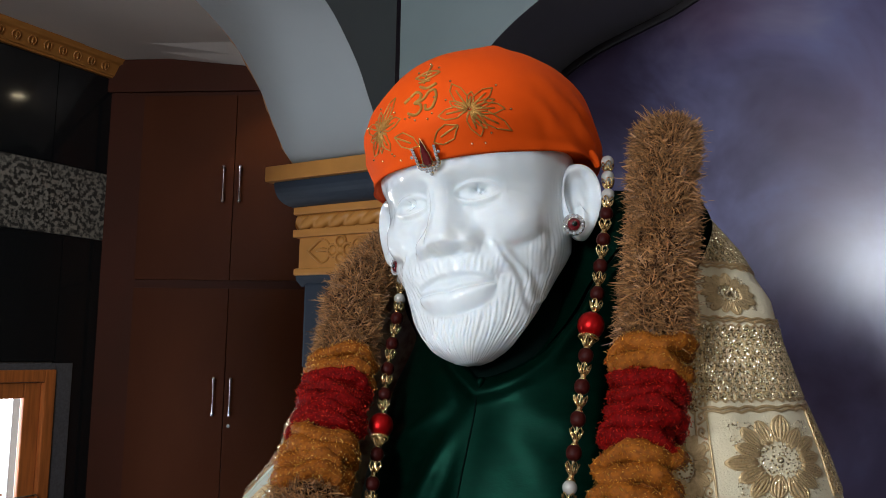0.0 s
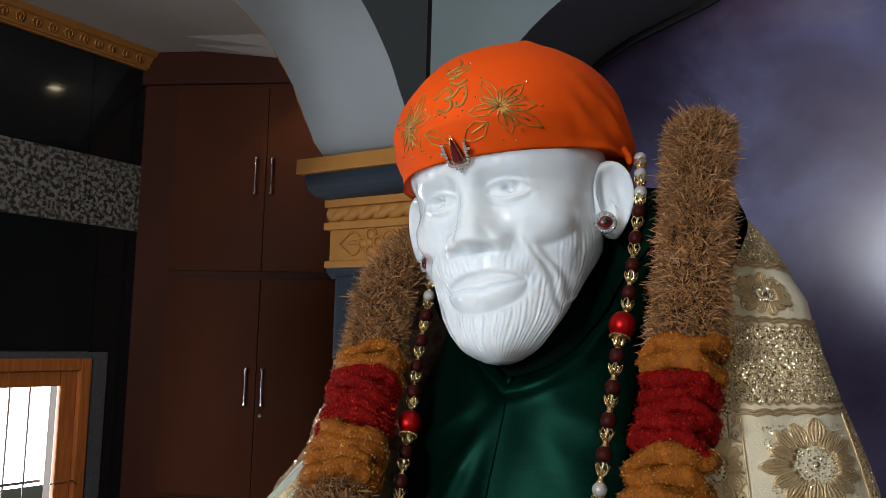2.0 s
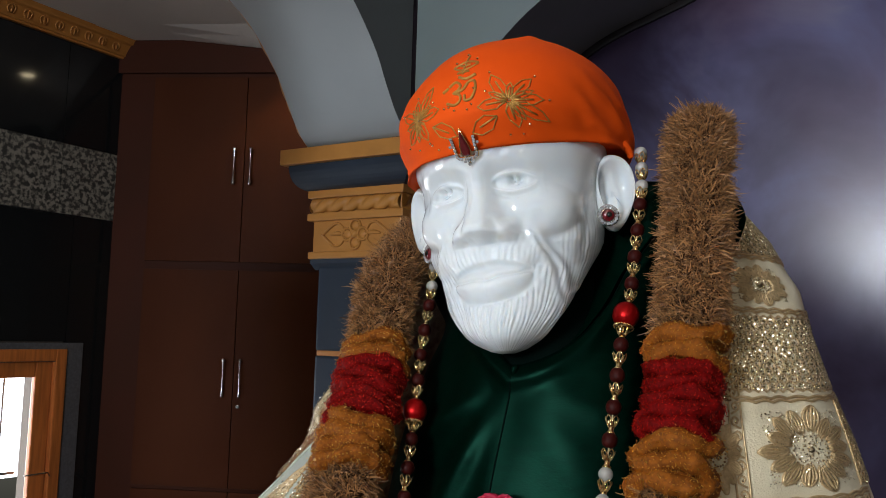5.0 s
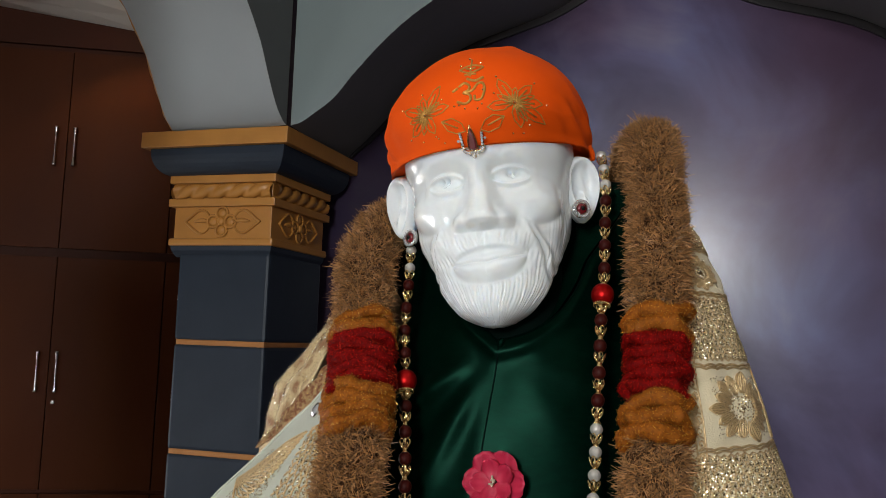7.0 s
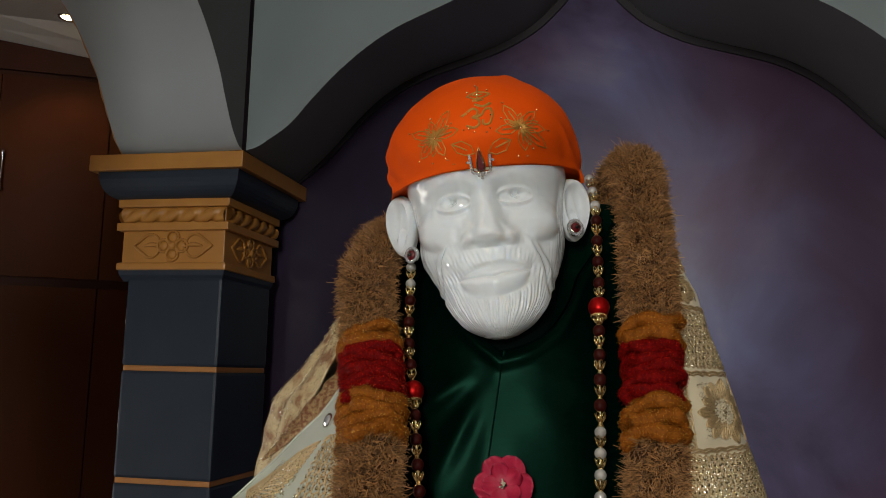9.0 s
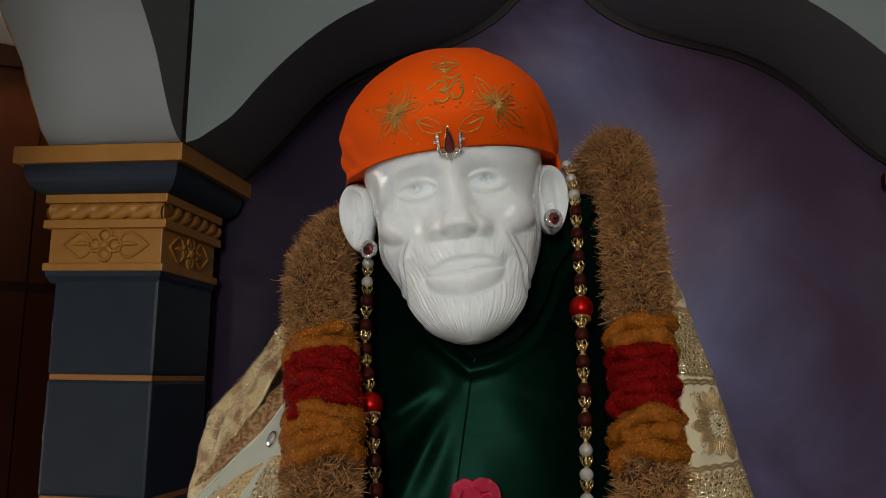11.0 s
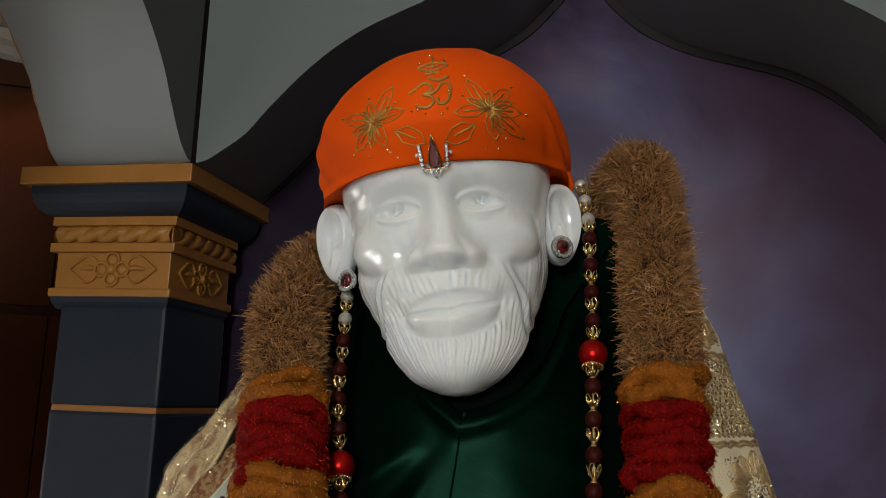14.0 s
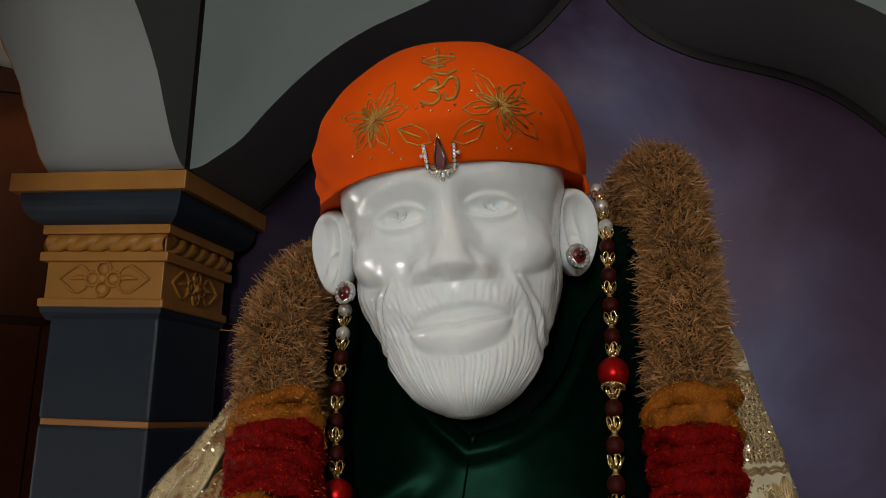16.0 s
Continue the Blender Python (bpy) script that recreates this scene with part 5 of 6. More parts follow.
def sheet(table):
    """A smooth surface through the rows of a table: (u across 0..1, z) gives a place."""
    zs = np.array([z for z, _ in table])[::-1]
    lines = [smooth_curve([(x, y, 0) for x, y in row], 41) for _, row in table][::-1]
    rows = [[(p.x, p.y) for p in line] for line in lines]

    def place(u, z):
        z = min(max(z, zs[0]), zs[-1])
        j = min(max(int(np.searchsorted(zs, z)), 1), len(zs) - 1)
        g = (z - zs[j - 1]) / (zs[j] - zs[j - 1])
        s = min(max(u, 0.0), 1.0) * 40
        i = min(int(s), 39)
        s -= i
        xy = []
        for k in (0, 1):
            a = rows[j - 1][i][k] * (1 - s) + rows[j - 1][i + 1][k] * s
            b = rows[j][i][k] * (1 - s) + rows[j][i + 1][k] * s
            xy.append(a + (b - a) * g)
        x, y = float(xy[0]), float(xy[1])
        w = 0.004 * noise.noise(Vector((x * 16, y * 16, z * 11)))
        c = Vector((x - 0.02, y - 0.26, 0)).normalized()
        return Vector((x, y, z)) + c * w
    return place


def sheet_mesh(place, z0, z1, nu, nz, thick):
    bm = bmesh.new()
    top = [[place(i / (nu - 1), z1 + (z0 - z1) * j / (nz - 1)) for i in range(nu)] for j in range(nz)]
    inner = []
    for row in top:
        inner.append([p - Vector((p.x - 0.02, p.y - 0.30, 0)).normalized() * thick for p in row])
    a, b = grid(bm, top), grid(bm, inner)
    for side_a, side_b in (([r[0] for r in a], [r[0] for r in b]), ([r[-1] for r in a], [r[-1] for r in b]), (a[0], b[0]), (a[-1], b[-1])):
        for i in range(len(side_a) - 1):
            bm.faces.new((side_a[i], side_a[i + 1], side_b[i + 1], side_b[i]))
    bmesh.ops.recalc_face_normals(bm, faces=bm.faces)
    return bm


shawl = thing("shawl", "cream and gold brocade shawl over the statue's shoulders", "shawl")
place_r, smooth_l, smooth_f = sheet(SHAWL_RIGHT), sheet(SHAWL_LEFT), sheet(FLAP)


def place_l(u, z):
    """The tan side with its bunched folds."""
    p = smooth_l(u, z)
    c = Vector((p.x - 0.02, p.y - 0.26, 0)).normalized()
    fold = 0.0050 * math.sin(2 * math.pi * (4.2 * u + 1.6 * z)) + 0.0045 * noise.noise(Vector((u * 9, z * 30, 4)))
    return p + c * (fold * min(max((1.0 - u) / 0.3, 0), 1) - 0.002)


def place_f(u, z):
    """The white flap with a few soft creases."""
    p = smooth_f(u, z)
    return p + Vector((-0.4, -0.9, 0)) * (0.0035 * noise.noise(Vector((u * 3 + z * 12, z * 22 - u * 2, 7))))


part("shoulder_drape", sheet_mesh(place_r, 1.004, 1.884, 60, 150, 0.004), M["cream_brocade"], shawl, "cream brocade with gold work", smooth=True)
part("shoulder_drape", sheet_mesh(place_l, 1.004, 1.838, 60, 130, 0.004), M["gold_brocade"], shawl, "tan gold brocade fold", smooth=True)
part("front_flap", sheet_mesh(place_f, 1.004, 1.695, 50, 120, 0.004), M["white_satin"], shawl, "white satin flap falling forward", smooth=True)


def off(place, u, z, lift):
    p = place(u, z)
    n = (place(min(u + 0.02, 1), z) - place(max(u - 0.02, 0), z)).cross(place(u, z - 0.006) - place(u, z + 0.006))
    n.normalize()
    if n.dot(Vector((p.x - 0.02, p.y - 0.30, 0))) < 0:
        n = -n
    return p + n * lift, n


def stitch_line(bm, place, pts, r=0.0011, lift=0.0010, n=None):
    if n:
        pts = [(p.x, p.y) for p in smooth_curve([(u, z, 0) for u, z in pts], n)]
    tube(bm, [off(place, u, z, lift)[0] for u, z in pts], r, 5)


def sequin(bm, place, u, z, r):
    p, n = off(place, u, z, 0.0006)
    tilt = Matrix.Rotation(random.uniform(-0.6, 0.6), 4, "X") @ Matrix.Rotation(random.uniform(-0.6, 0.6), 4, "Y")
    lathe(bm, [(r, 0.0), (r, 0.0007), (r * 0.5, 0.0016), (r * 0.1, 0.0018)], 7, Matrix.Translation(p) @ n.to_track_quat("Z", "Y").to_matrix().to_4x4() @ tilt)


def lattice(place, u0, u1, z0, z1, cols, lines):
    """Basket work of gold cord with a domed sequin in each cell."""
    thread, dots = bmesh.new(), bmesh.new()
    du, dz = (u1 - u0) / cols, (z1 - z0) / lines
    for j in range(lines + 1):
        z = z0 + j * dz
        stitch_line(thread, place, [(u0 + i * du / 2, z + dz * (0.22 * (-1) ** (i + j) + random.uniform(-0.06, 0.06))) for i in range(2 * cols + 1)], 0.0012)
    for j in range(lines):
        for i in range(cols):
            cu, cz = u0 + (i + 0.25 + 0.5 * (j % 2)) * du, z0 + (j + 0.5) * dz
            if cu > u1:
                continue
            stitch_line(thread, place, [(cu - 0.5 * du, cz - 0.45 * dz), (cu - 0.42 * du, cz), (cu - 0.5 * du, cz + 0.45 * dz)], 0.0011, lift=0.0014)
            sequin(dots, place, cu, cz, random.uniform(0.0019, 0.0027))
    return thread, dots


def scallop(place, u0, u1, z, waves, height):
    """A looped gold cord along a panel's edge."""
    bm = bmesh.new()
    n = waves * 8
    for e in (0.0, 0.0035):
        stitch_line(bm, place, [(u0 + (u1 - u0) * i / n, z + e + height * abs(math.sin(math.pi * i / 8 + e * 90))) for i in range(n + 1)], 0.0015)
    part("gold_cord", bm, M["gold_thread"], shawl, smooth=True)


def medallion(place, uc, zc, ru, rz):
    """A radiating flower of stitched petals round a ringed crystal centre; each petal is a part."""
    for k in range(14):
        a = 2 * math.pi * k / 14
        far = 1.0 + 0.12 * (k % 2) + random.uniform(-0.05, 0.05)
        bm = bmesh.new()
        for w, r in ((-0.20, 0.0016), (-0.10, 0.0014), (0.0, 0.0018), (0.10, 0.0014), (0.20, 0.0016)):
            pts = []
            for q in (0.42, 0.58, 0.75, 0.90, 1.0):
                b = a + w * math.sin(math.pi * min((q - 0.36) / 0.66, 1.0)) ** 0.7
                e = far * q * (1 - 0.9 * w * w)
                pts.append((uc + ru * e * math.cos(b), zc + rz * e * math.sin(b)))
            stitch_line(bm, place, pts, r, n=8)
        part("embroidered_petal", bm, M["gold_thread"], shawl, smooth=True)
    dots = bmesh.new()
    for k in range(18):
        a = 2 * math.pi * k / 18
        sequin(dots, place, uc + ru * 0.34 * math.cos(a), zc + rz * 0.34 * math.sin(a), 0.0013)
    sequin(dots, place, uc, zc, 0.0042)
    for k in range(8):
        a = 2 * math.pi * k / 8
        sequin(dots, place, uc + ru * 0.15 * math.cos(a), zc + rz * 0.15 * math.sin(a), 0.0014)
    tagged(part("crystal_ring", dots, M["sequin"], shawl, "ring of small cut crystals", smooth=True), kind="stuff")


def glitter(place, u0, u1, z0, z1, count):
    """Fine beads sewn all over a panel, too small to tell apart."""
    verts, faces = [], []
    for _ in range(count):
        p, n = off(place, random.uniform(u0, u1), random.uniform(z0, z1), random.uniform(0.0006, 0.0022))
        r = random.uniform(0.0005, 0.0011)
        s = n.orthogonal().normalized() * r
        s = Matrix.Rotation(random.uniform(0, 6.28), 3, n) @ s
        t = n.cross(s)
        tip = (n + s * random.uniform(-300, 300) + t * random.uniform(-300, 300)).normalized() * r
        k = len(verts)
        verts += [tuple(v) for v in (p + s, p + t, p - s, p - t, p + tip)]
        faces += [(k, k + 1, k + 4), (k + 1, k + 2, k + 4), (k + 2, k + 3, k + 4), (k + 3, k, k + 4)]
    me = bpy.data.meshes.new("glitter")
    me.from_pydata(verts, [], faces)
    me.materials.append(M["sequin"])
    tagged(part("glitter", me, None, shawl, "fine sewn glitter"), kind="stuff")


def scroll(place, u, z0, z1, wide, n):
    """A running border of small loops between two threads."""
    thread, dots = bmesh.new(), bmesh.new()
    dz = (z1 - z0) / n
    for k in range(n):
        z = z0 + (k + 0.5) * dz
        s = 1 if k % 2 else -1
        stitch_line(thread, place, [(u - s * wide * 0.4, z - 0.45 * dz), (u + s * wide * 0.4, z - 0.1 * dz), (u + s * wide * 0.15, z + 0.35 * dz), (u - s * wide * 0.25, z + 0.15 * dz), (u, z - 0.15 * dz)], 0.0012, n=10)
        sequin(dots, place, u, z, 0.0014)
    for e in (-0.62, 0.62):
        stitch_line(thread, place, [(u + e * wide, z0 + (z1 - z0) * k / 24) for k in range(25)], 0.0012)
    return thread, dots


def gold_work(pair, what):
    tagged(part(what, pair[0], M["gold_thread"], shawl, "raised gold thread", smooth=True), kind="stuff")
    tagged(part(what + "_sequin_work", pair[1], M["sequin"], shawl, "small bright gold sequins", smooth=True), kind="stuff")


for u0, u1, z0, z1, cols, lines in ((0.06, 0.72, 1.822, 1.880, 20, 8), (0.13, 0.72, 1.676, 1.752, 18, 10), (0.12, 0.56, 1.470, 1.562, 14, 12), (0.56, 0.74, 1.575, 1.664, 6, 11), (0.03, 0.115, 1.480, 1.560, 3, 11), (0.03, 0.115, 1.665, 1.750, 3, 11)):
    gold_work(lattice(place_r, u0, u1, z0, z1, cols, lines), "basket_embroidery")
    glitter(place_r, u0, u1, z0, z1, int(9000 * (u1 - u0) * (z1 - z0) / 0.04))
for u0, u1, z, waves in ((0.13, 0.72, 1.664, 9), (0.12, 0.56, 1.566, 7), (0.13, 0.72, 1.756, 9), (0.06, 0.72, 1.816, 10)):
    scallop(place_r, u0, u1, z, waves, 0.0022)
medallion(place_r, 0.345, 1.617, 0.150, 0.038)
medallion(place_r, 0.30, 1.787, 0.125, 0.020)
medallion(place_r, 0.065, 1.615, 0.060, 0.034)
gold_work(scroll(place_r, 0.125, 1.50, 1.86, 0.030, 26), "border_embroidery")
gold_work(scroll(place_r, 0.545, 1.575, 1.664, 0.035, 9), "border_embroidery")
glitter(place_r, 0.20, 0.48, 1.582, 1.655, 900)
glitter(place_r, 0.18, 0.42, 1.770, 1.806, 500)
gold_work(scroll(place_l, 0.47, 1.50, 1.79, 0.030, 26), "border_embroidery")
glitter(place_l, 0.02, 0.60, 1.480, 1.800, 5200)
# the rolled inner side of the fold, along the white edge
def place_roll(u, z):
    g = (1.69 - z) / 0.17
    r = (0.0165 + 0.004 * noise.noise(Vector((g * 14, 3, 1)))) * min(1.0, 0.15 + (1 - g) * 2.5)
    a = 2 * math.pi * u
    r *= 1 + 0.22 * noise.noise(Vector((g * 20, 1.6 * math.cos(a), 1.6 * math.sin(a)))) + 0.10 * math.sin(3 * a + 9 * g)
    return smooth_f(1.0, z) + Vector((-0.003, 0.034, 0.021)) + Vector((math.cos(a) * r, 0.6 * r * math.sin(a), math.sin(a) * r * 0.7))


bm = bmesh.new()
grid(bm, [[place_roll(q / 20, 1.69 - 0.17 * k / 60) for q in range(20)] for k in range(61)], close=True)
glitter(place_roll, 0.3, 0.95, 1.525, 1.685, 900)
part("inner_fold", bm, M["rust_brocade"], shawl, "rust brown inner fold", smooth=True)
gold_work(lattice(place_f, 0.10, 0.56, 1.450, 1.570, 8, 11), "basket_embroidery")
glitter(place_f, 0.10, 0.56, 1.450, 1.568, 1500)
scallop(place_f, 0.10, 0.56, 1.572, 4, 0.005)


def leaf(z):
    """A fan-shaped leaf of looped gold cords, each cord a part, with sequins between."""
    root, dots = Vector((0.95, z - 0.066, 0)), bmesh.new()
    for k in range(15):
        g = k / 14
        tip = Vector((0.61 + 0.10 * g + 0.05 * g * g, z - 0.085 * g, 0))
        mid = (root + tip) / 2 + Vector((0.03 * (0.5 - g), 0.011 * (1 - 1.5 * g), 0))
        bm = bmesh.new()
        for e in (-0.006, 0.006):
            pts = [root, root.lerp(mid, 0.55) + Vector((0, e * 0.5, 0)), mid + Vector((0, e * 0.7, 0)), mid.lerp(tip, 0.6) + Vector((0, e * 0.6, 0)), tip]
            stitch_line(bm, place_f, [(p.x, p.y) for p in pts], 0.0014, n=14)
        part("gold_cord", bm, M["gold_thread"], shawl, smooth=True)
        for q in (0.35, 0.5, 0.65, 0.8, 0.95):
            p = root.lerp(mid, 2 * q) if q < 0.5 else mid.lerp(tip, 2 * q - 1)
            sequin(dots, place_f, p.x, p.y, random.uniform(0.0013, 0.0022))
    tagged(part("leaf_sequin_work", dots, M["sequin"], shawl, "small bright gold sequins", smooth=True), kind="stuff")


leaf(1.572)
leaf(1.476)
glitter(place_f, 0.64, 0.90, 1.410, 1.545, 2000)
# a cut stone in a silver claw sewn near the garland
p, n = off(place_f, 0.66, 1.596, 0.0015)
m = Matrix.Translation(p) @ n.to_track_quat("Z", "Y").to_matrix().to_4x4() @ Matrix.Rotation(0.5, 4, "Z") @ Matrix.Diagonal((1.0, 1.35, 1.0, 1.0))
stone = part("sewn_stone", lathe(bmesh.new(), [(0.0066, 0.0), (0.0066, 0.0022), (0.0040, 0.0044), (0.0002, 0.0046)], 8, m), M["crystal"], shawl, "clear cut stone")
bm = bmesh.new()
lathe(bm, [(0.0068, -0.001), (0.0082, -0.001), (0.0084, 0.0016), (0.0078, 0.0026), (0.0068, 0.0024)], 8, m)
part("claw", bm, M["silver"], stone, "silver claw setting")
bm = bmesh.new()
stitch_line(bm, place_f, [(0.995, 1.69 - 0.3 * k / 30) for k in range(31)], 0.0016)
part("edge_cord", bm, M["white_satin"], shawl, "white rolled edge", smooth=True)

# ---- garlands ----


def garland(path, bands, seed, wide, deep):
    """A thick garland: raffia tufts and yarn ruffles by turns along its middle line."""
    rnd = random.Random(seed)
    line = smooth_curve(path, 200)
    length = [0.0]
    for a, b in zip(line, line[1:]):
        length.append(length[-1] + (b - a).length)

    def at(s):
        i = min(int(np.searchsorted(length, s)), 199)
        i = max(i, 1)
        f = (s - length[i - 1]) / max(length[i] - length[i - 1], 1e-6)
        p = line[i - 1].lerp(line[i], min(max(f, 0), 1))
        d = (line[i] - line[i - 1]).normalized()
        side = Vector((1, 0.12, 0))
        side = (side - d * side.dot(d)).normalized()
        return p, d, side, d.cross(side).normalized() * (-1 if d.cross(side).y > 0 else 1)
    by_z = lambda z: length[min(range(200), key=lambda i: abs(line[i].z - z) + (10 if i < 8 and z < 1.9 else 0))]  # noqa: E731
    ob = thing("garland", "thick garland of brown raffia with red and mustard tinsel yarn", "garland", group="garlands")
    for kind, z1, z0 in bands:
        s0 = 0.0 if z1 is None else by_z(z1)
        s1 = by_z(z0)
        if kind == "raffia":
            # core coloured darker than the blades, as shade in the gaps between them
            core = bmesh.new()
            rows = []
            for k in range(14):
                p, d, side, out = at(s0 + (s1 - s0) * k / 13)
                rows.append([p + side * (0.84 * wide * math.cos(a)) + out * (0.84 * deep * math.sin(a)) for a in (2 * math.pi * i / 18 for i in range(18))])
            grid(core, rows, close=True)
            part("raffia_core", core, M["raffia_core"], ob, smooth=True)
            verts, faces = [], []
            for _ in range(int((s1 - s0) * 62000)):
                p, d, side, out = at(rnd.uniform(s0 - 0.002, s1 + 0.002))
                a = rnd.uniform(-0.35, math.pi + 0.35) if rnd.random() < 0.86 else rnd.uniform(0, 2 * math.pi)
                root = p + side * (0.84 * wide * math.cos(a)) + out * (0.84 * deep * math.sin(a))
                go = (side * (math.cos(a) * deep) + out * (math.sin(a) * wide)).normalized()
                tuft = noise.noise_vector(root * 62) * 1.9
                go = (go + tuft + Vector((rnd.gauss(0, 0.5), rnd.gauss(0, 0.4), rnd.gauss(-0.10, 0.5)))).normalized()
                bend = Vector((rnd.gauss(0, 1.0), rnd.gauss(0, 1.0), rnd.gauss(-0.25, 1.0)))
                reach = rnd.uniform(0.0045, 0.0095)
                flat = go.orthogonal().normalized()
                flat = (Matrix.Rotation(rnd.uniform(0, 6.28), 3, go) @ flat) * rnd.uniform(0.00035, 0.00070)
                base = len(verts)
                for k, wdt in enumerate((1.0, 1.0, 0.9, 0.5)):
                    q = root + go * (reach * k / 3) + bend * (reach * 0.55 * (k / 3) ** 2)
                    verts += [q - flat * wdt, q + flat * wdt]
                for k in range(3):
                    faces.append((base + 2 * k, base + 2 * k + 1, base + 2 * k + 3, base + 2 * k + 2))
            me = bpy.data.meshes.new("raffia")
            me.from_pydata([tuple(v) for v in verts], [], faces)
            me.materials.append(M["raffia"])
            tagged(part("raffia", me, None, ob, "short brown raffia blades"), kind="stuff")
        else:
            step = 0.0150 if kind == "red" else 0.0165
            count = max(1, round((s1 - s0) / step))
            flecks_v, flecks_f = [], []
            core = bmesh.new()
            rows = []
            for k in range(10):
                p, d, side, out = at(s0 + (s1 - s0) * k / 9)
                rows.append([p + side * (0.80 * wide * math.cos(a)) + out * (0.80 * deep * math.sin(a)) for a in (2 * math.pi * i / 18 for i in range(18))])
            grid(core, rows, close=True)
            part("yarn_core", core, M["red_yarn" if kind == "red" else "yellow_yarn"], ob, smooth=True)
            for k in range(count):
                p, d, side, out = at(s0 + (s1 - s0) * (k + 0.5) / count)
                bm = bmesh.new()
                rows = []
                rr = 0.0088 if kind == "red" else 0.0100
                n, sides = 46, 12
                lean = rnd.uniform(-0.45, 0.35)
                rr *= rnd.uniform(0.86, 1.16)
                ph = rnd.uniform(0, 9)
                for i in range(n):
                    a = -0.45 + (math.pi + 0.9) * i / (n - 1)
                    swell = 1 + 0.13 * math.sin(i * 0.42 + ph) + 0.08 * math.sin(i * 1.1 + ph * 2)
                    c = p + side * ((wide - 0.006) * math.cos(a)) + out * ((deep - 0.001) * math.sin(a) * (1 + 0.05 * math.sin(ph + a * 3))) + d * (lean * 0.02 * math.cos(a) + 0.0042 * math.sin(a * 3 + ph))
                    away = (side * (math.cos(a) * deep) + out * (math.sin(a) * wide)).normalized()
                    row = []
                    for j in range(sides):
                        b = 2 * math.pi * j / sides
                        dirn = away * math.cos(b) + d * math.sin(b)
                        q = c + dirn * rr * swell * (0.95 if j else 1.0)
                        q += dirn * 0.0032 * noise.noise(q * 85) + dirn * 0.0007 * noise.noise(q * 420)
                        row.append(q)
                        if math.cos(b) > -0.1:
                            for _ in range(rnd.choice((1, 1, 2))):
                                f = q + dirn * rnd.uniform(0.0002, 0.0012) + Vector((rnd.gauss(0, .0009), rnd.gauss(0, .0005), rnd.gauss(0, .0009)))
                                u = Vector((rnd.gauss(0, 1), rnd.gauss(0, 1), rnd.gauss(0, 1))).normalized() * rnd.uniform(0.0005, 0.0015)
                                v = u.orthogonal().normalized() * 0.00048
                                base = len(flecks_v)
                                flecks_v += [f - u - v, f + u - v, f + u + v, f - u + v]
                                flecks_f.append((base, base + 1, base + 2, base + 3))
                    rows.append(row)
                vs = grid(bm, rows, close=True)
                bm.faces.new(list(reversed(vs[0])))
                bm.faces.new(vs[-1])
                part("yarn_ruffle", bm, M["red_yarn" if kind == "red" else "yellow_yarn"], ob, "red tinsel yarn ruffle" if kind == "red" else "mustard tinsel yarn ruffle", smooth=True)
            me = bpy.data.meshes.new("tinsel")
            me.from_pydata([tuple(v) for v in flecks_v], [], flecks_f)
            me.materials.append(M["red_fleck" if kind == "red" else "gold_fleck"])
            tagged(part("tinsel", me, None, ob, "fine glinting tinsel"), kind="stuff")
    return ob


RIGHT_LINE = [(0.150, 0.300, 1.925), (0.170, 0.262, 1.958), (0.186, 0.215, 1.966), (0.193, 0.178, 1.925), (0.200, 0.150, 1.860), (0.203, 0.118, 1.790), (0.205, 0.098, 1.731), (0.205, 0.072, 1.666), (0.206, 0.048, 1.617), (0.206, 0.020, 1.540), (0.205, -0.005, 1.45), (0.205, -0.02, 1.35)]
LEFT_LINE = [(-0.135, 0.285, 1.865), (-0.160, 0.250, 1.872), (-0.178, 0.205, 1.860), (-0.187, 0.160, 1.820), (-0.184, 0.122, 1.784), (-0.166, 0.082, 1.714), (-0.146, 0.036, 1.653), (-0.133, 0.000, 1.602), (-0.121, -0.046, 1.539), (-0.112, -0.085, 1.46), (-0.108, -0.11, 1.38)]
garland(RIGHT_LINE, [("raffia", None, 1.731), ("yellow", 1.731, 1.696), ("red", 1.696, 1.629), ("yellow", 1.629, 1.580), ("raffia", 1.580, 1.40)], 4, 0.0370, 0.031)
garland(LEFT_LINE, [("raffia", None, 1.706), ("yellow", 1.706, 1.678), ("red", 1.678, 1.620), ("yellow", 1.620, 1.570), ("raffia", 1.570, 1.41)], 9, 0.0400, 0.031)

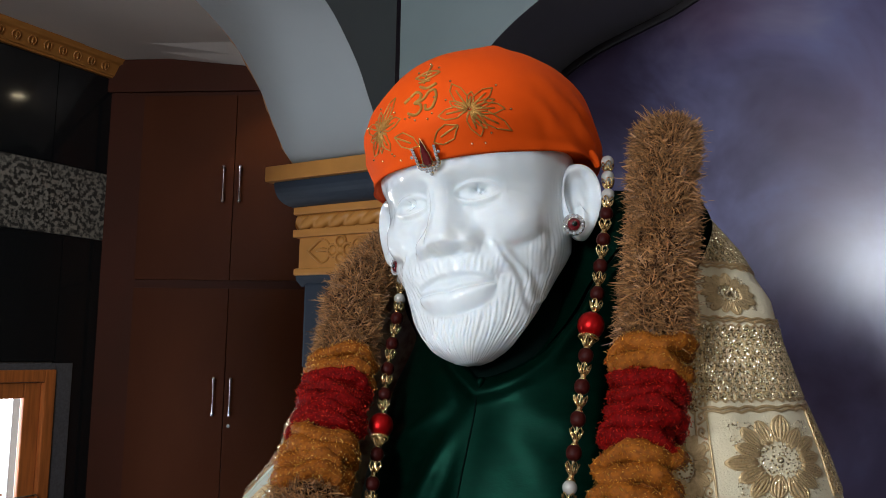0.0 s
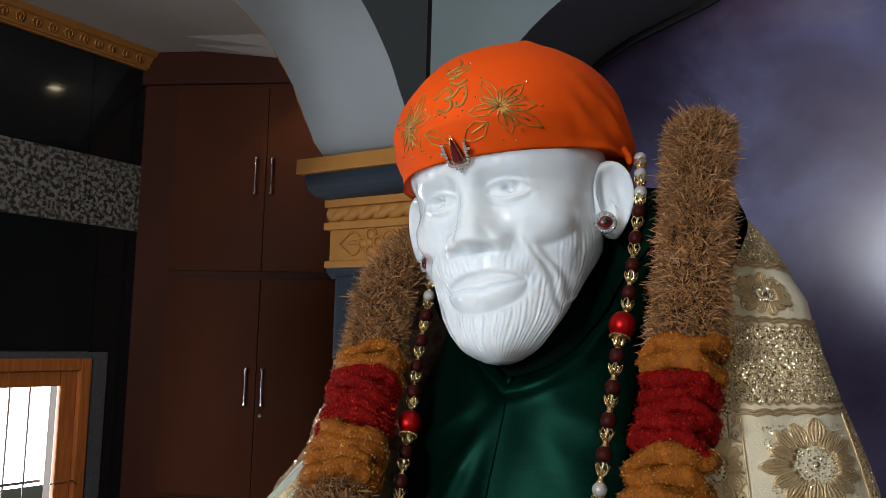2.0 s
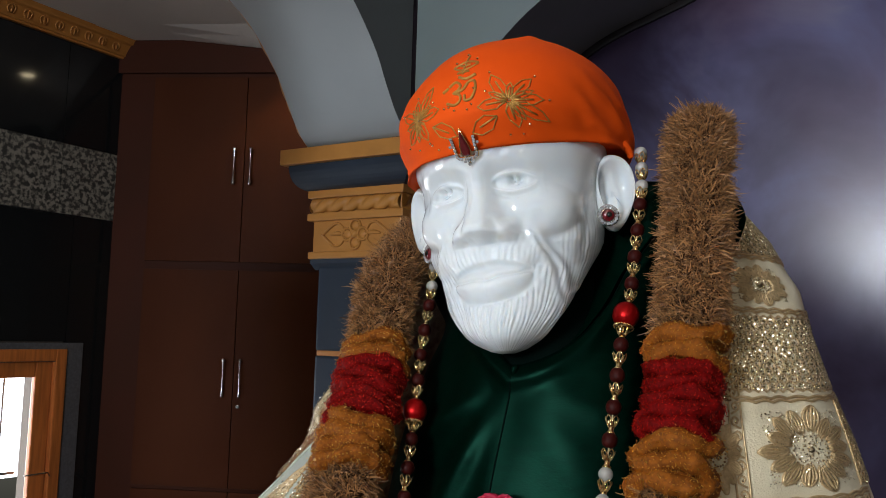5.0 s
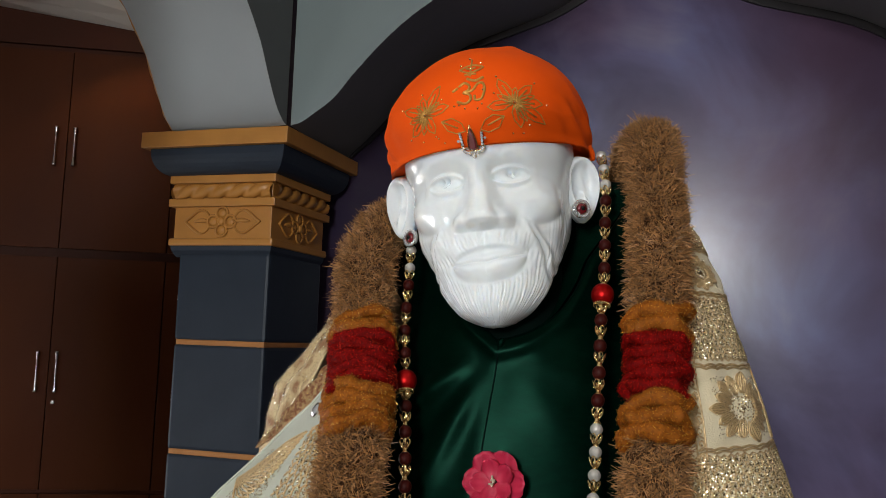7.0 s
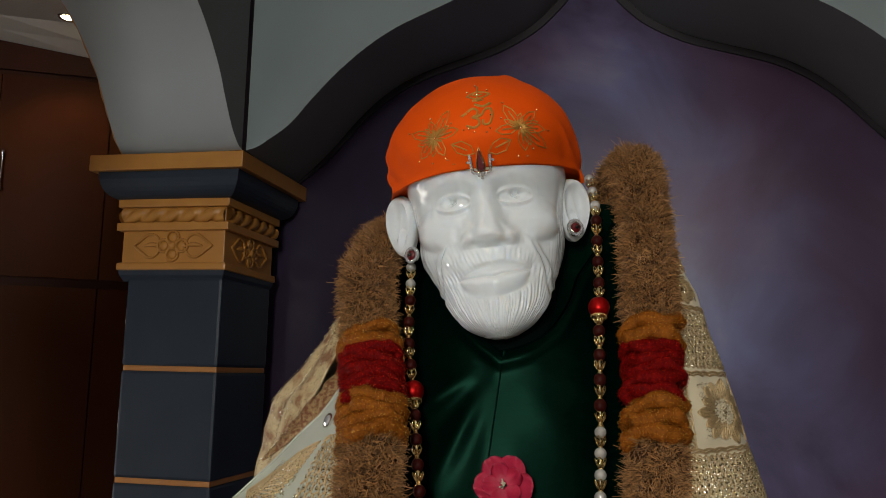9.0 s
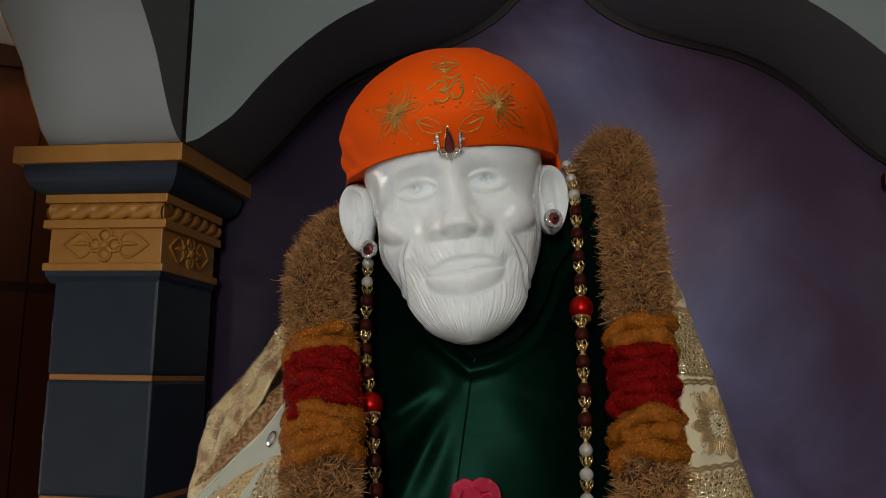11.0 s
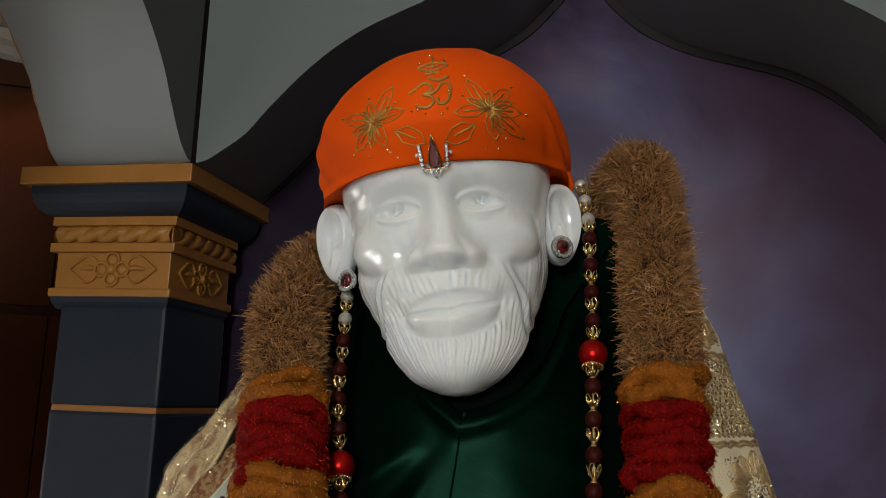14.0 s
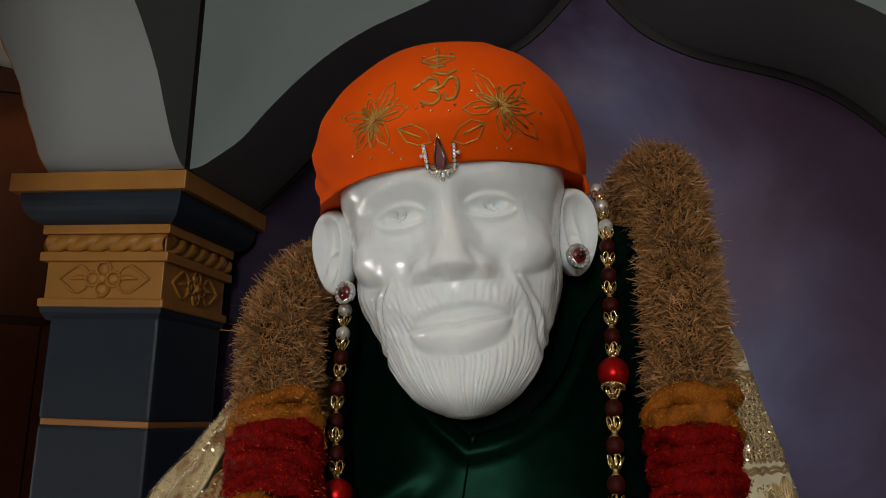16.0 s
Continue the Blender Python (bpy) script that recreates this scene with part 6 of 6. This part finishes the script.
# ---- bead strings ----


def bead_meshes():
    pearl = finish(lathe(bmesh.new(), [(0.0072 * math.sin(math.pi * i / 12) + 0.0002, -0.0072 * math.cos(math.pi * i / 12)) for i in range(13)], 18), "pearl", M["pearl"], True)
    dark = finish(lathe(bmesh.new(), [(0.0078 * max(0.15, math.sin(math.pi * i / 10)) ** 0.7, -0.0078 * math.cos(math.pi * i / 10)) for i in range(11)], 16), "bead", M["garnet_bead"], True)
    big = finish(lathe(bmesh.new(), [(0.0140 * max(0.2, math.sin(math.pi * i / 14)) ** 0.75, -0.0135 * math.cos(math.pi * i / 14)) for i in range(15)], 24), "bead", M["red_bead"], True)
    bm = bmesh.new()
    for k in range(5):  # tulip-shaped open cap of looped wires round a narrow stem
        a = 2 * math.pi * k / 5
        for w in (-0.5, 0.5):
            loop = [Vector((r * math.cos(a + w * q), r * math.sin(a + w * q), z)) for r, z, q in ((0.0024, -0.0040, 0.3), (0.0046, -0.0016, 1.0), (0.0064, 0.0020, 1.0), (0.0072, 0.0050, 0.55), (0.0070, 0.0066, 0.0))]
            tube(bm, smooth_curve(loop, 8), 0.00065, 5)
        loop = [Vector((r * math.cos(a), r * math.sin(a), z)) for r, z in ((0.0024, -0.0040), (0.0046, -0.0005), (0.0060, 0.0018))]
        tube(bm, loop, [0.0006, 0.0012, 0.0006], 5)
    lathe(bm, [(0.0020, -0.0008), (0.0026, -0.0040), (0.0036, -0.0050), (0.0026, -0.0058), (0.0040, -0.0074), (0.0052, -0.0092), (0.0040, -0.0098)], 12)
    bmesh.ops.scale(bm, vec=(0.95, 0.95, 1.10), verts=bm.verts)
    cap = finish(bm, "filigree_cap", M["gold"], True)
    bm = bmesh.new()
    for k in range(22):
        a = 2 * math.pi * k / 22
        lathe(bm, [(0.0005, -0.0014), (0.0014, 0), (0.0005, 0.0014)], 6, Matrix.Translation((0.0098 * math.cos(a), 0.0098 * math.sin(a), 0)))
    lathe(bm, [(0.0085, -0.002), (0.0094, 0.0), (0.0085, 0.002)], 20)
    ring = finish(bm, "beaded_ring", M["gold"], True)
    spacer = finish(lathe(bmesh.new(), [(0.0022, -0.004), (0.0036, -0.002), (0.0024, 0.0), (0.0036, 0.002), (0.0022, 0.004)], 10), "spacer", M["gold"], True)
    return pearl, dark, big, cap, ring, spacer


PEARL, DARK, BIG, CAP, RING, SPACER = bead_meshes()


def bead_string(path, order, start):
    ob = thing("bead_necklace", "long necklace strand of pearls, red beads and gold filigree", "necklace", group="necklace strands")
    line = smooth_curve(path, 240)
    length = [0.0]
    for a, b in zip(line, line[1:]):
        length.append(length[-1] + (b - a).length)
    bm = bmesh.new()
    tube(bm, line, 0.0009, 6)
    part("cord", bm, M["gold_thread"], ob, smooth=True)

    def put(mesh, s, name):
        i = min(max(int(np.searchsorted(length, s)), 1), 239)
        p = line[i - 1].lerp(line[i], (s - length[i - 1]) / (length[i] - length[i - 1]))
        d = (line[i] - line[i - 1]).normalized()
        m = Matrix.Translation(p) @ (-d).to_track_quat("Z", "Y").to_matrix().to_4x4() @ Matrix.Rotation(random.uniform(0, 6.28), 4, "Z")
        part(name, mesh, None, ob, m=m)
    s = start
    for what in order:
        if s > length[-1] - 0.02:
            break
        if what == "p":
            put(PEARL, s, "pearl")
            put(CAP, s + 0.0128, "filigree_cap")
            s += 0.0255
        elif what == "d":
            put(DARK, s, "bead")
            put(CAP, s + 0.0165, "filigree_cap")
            s += 0.0332
        elif what == "B":
            s += 0.006
            put(BIG, s, "bead")
            put(RING, s + 0.0145, "beaded_ring")
            put(CAP, s + 0.021, "filigree_cap")
            s += 0.0345
    return ob


bead_string([(0.122, 0.195, 1.945), (0.128, 0.180, 1.922), (0.133, 0.166, 1.892), (0.136, 0.140, 1.830), (0.139, 0.113, 1.770), (0.139, 0.092, 1.734), (0.141, 0.060, 1.655), (0.142, 0.032, 1.575), (0.142, 0.010, 1.50), (0.14, -0.01, 1.42)], "pppddddBddddpppppdd", 0.004)
bead_string([(-0.125, 0.146, 1.830), (-0.1235, 0.136, 1.800), (-0.1205, 0.124, 1.760), (-0.1145, 0.099, 1.702), (-0.0985, 0.066, 1.640), (-0.083, 0.029, 1.568), (-0.069, -0.002, 1.50), (-0.055, -0.025, 1.42)], "ppddddBddddpppdd", 0.024)

# ---- flower on the breast ----


def fresh_flower(at):
    ob = thing("flower", "pink-red fresh flower with ruffled petals tucked on the robe", "flower", at)
    rnd = random.Random(3)
    for layer, (count, reach, lift, wide) in enumerate(((6, 0.034, 0.002, 0.019), (5, 0.023, 0.010, 0.012))):
        for k in range(count):
            a = 2 * math.pi * (k + 0.5 * layer) / count + rnd.uniform(-0.12, 0.12)
            rows = []
            ph = rnd.uniform(0, 6)
            for i in range(9):
                q = i / 8
                w = wide * math.sin(math.pi * (0.12 + 0.70 * q)) ** 0.8
                row = []
                for j in range(9):
                    v = -1 + j / 4
                    z = lift + 0.012 * q * q - 0.006 * v * v * q + 0.0028 * q * math.sin(v * 6 + ph) + 0.002 * rnd.uniform(-1, 1) * q * 0.4
                    x, y = 0.003 + reach * q * (1 - 0.10 * v * v), w * v
                    row.append(Vector((x * math.cos(a) - y * math.sin(a), x * math.sin(a) + y * math.cos(a), z)))
                rows.append(row)
            bm = bmesh.new()
            top = grid(bm, rows)
            part("petal", bm, M["petal"], ob, smooth=True).modifiers.new("leaf_depth", "SOLIDIFY").thickness = 0.0006
    bm = bmesh.new()
    for k in range(14):
        a, r = rnd.uniform(0, 6.28), rnd.uniform(0, 0.006)
        tube(bm, [(0.3 * r * math.cos(a), 0.3 * r * math.sin(a), 0.008), (r * math.cos(a), r * math.sin(a), 0.019)], [0.0006, 0.0012], 5)
    part("stamens", bm, M["stamen"], ob, "pale stamens", smooth=True)


fresh_flower(look((0.026, 0.044, 1.525), (0.035, 0.6, 1.40)))
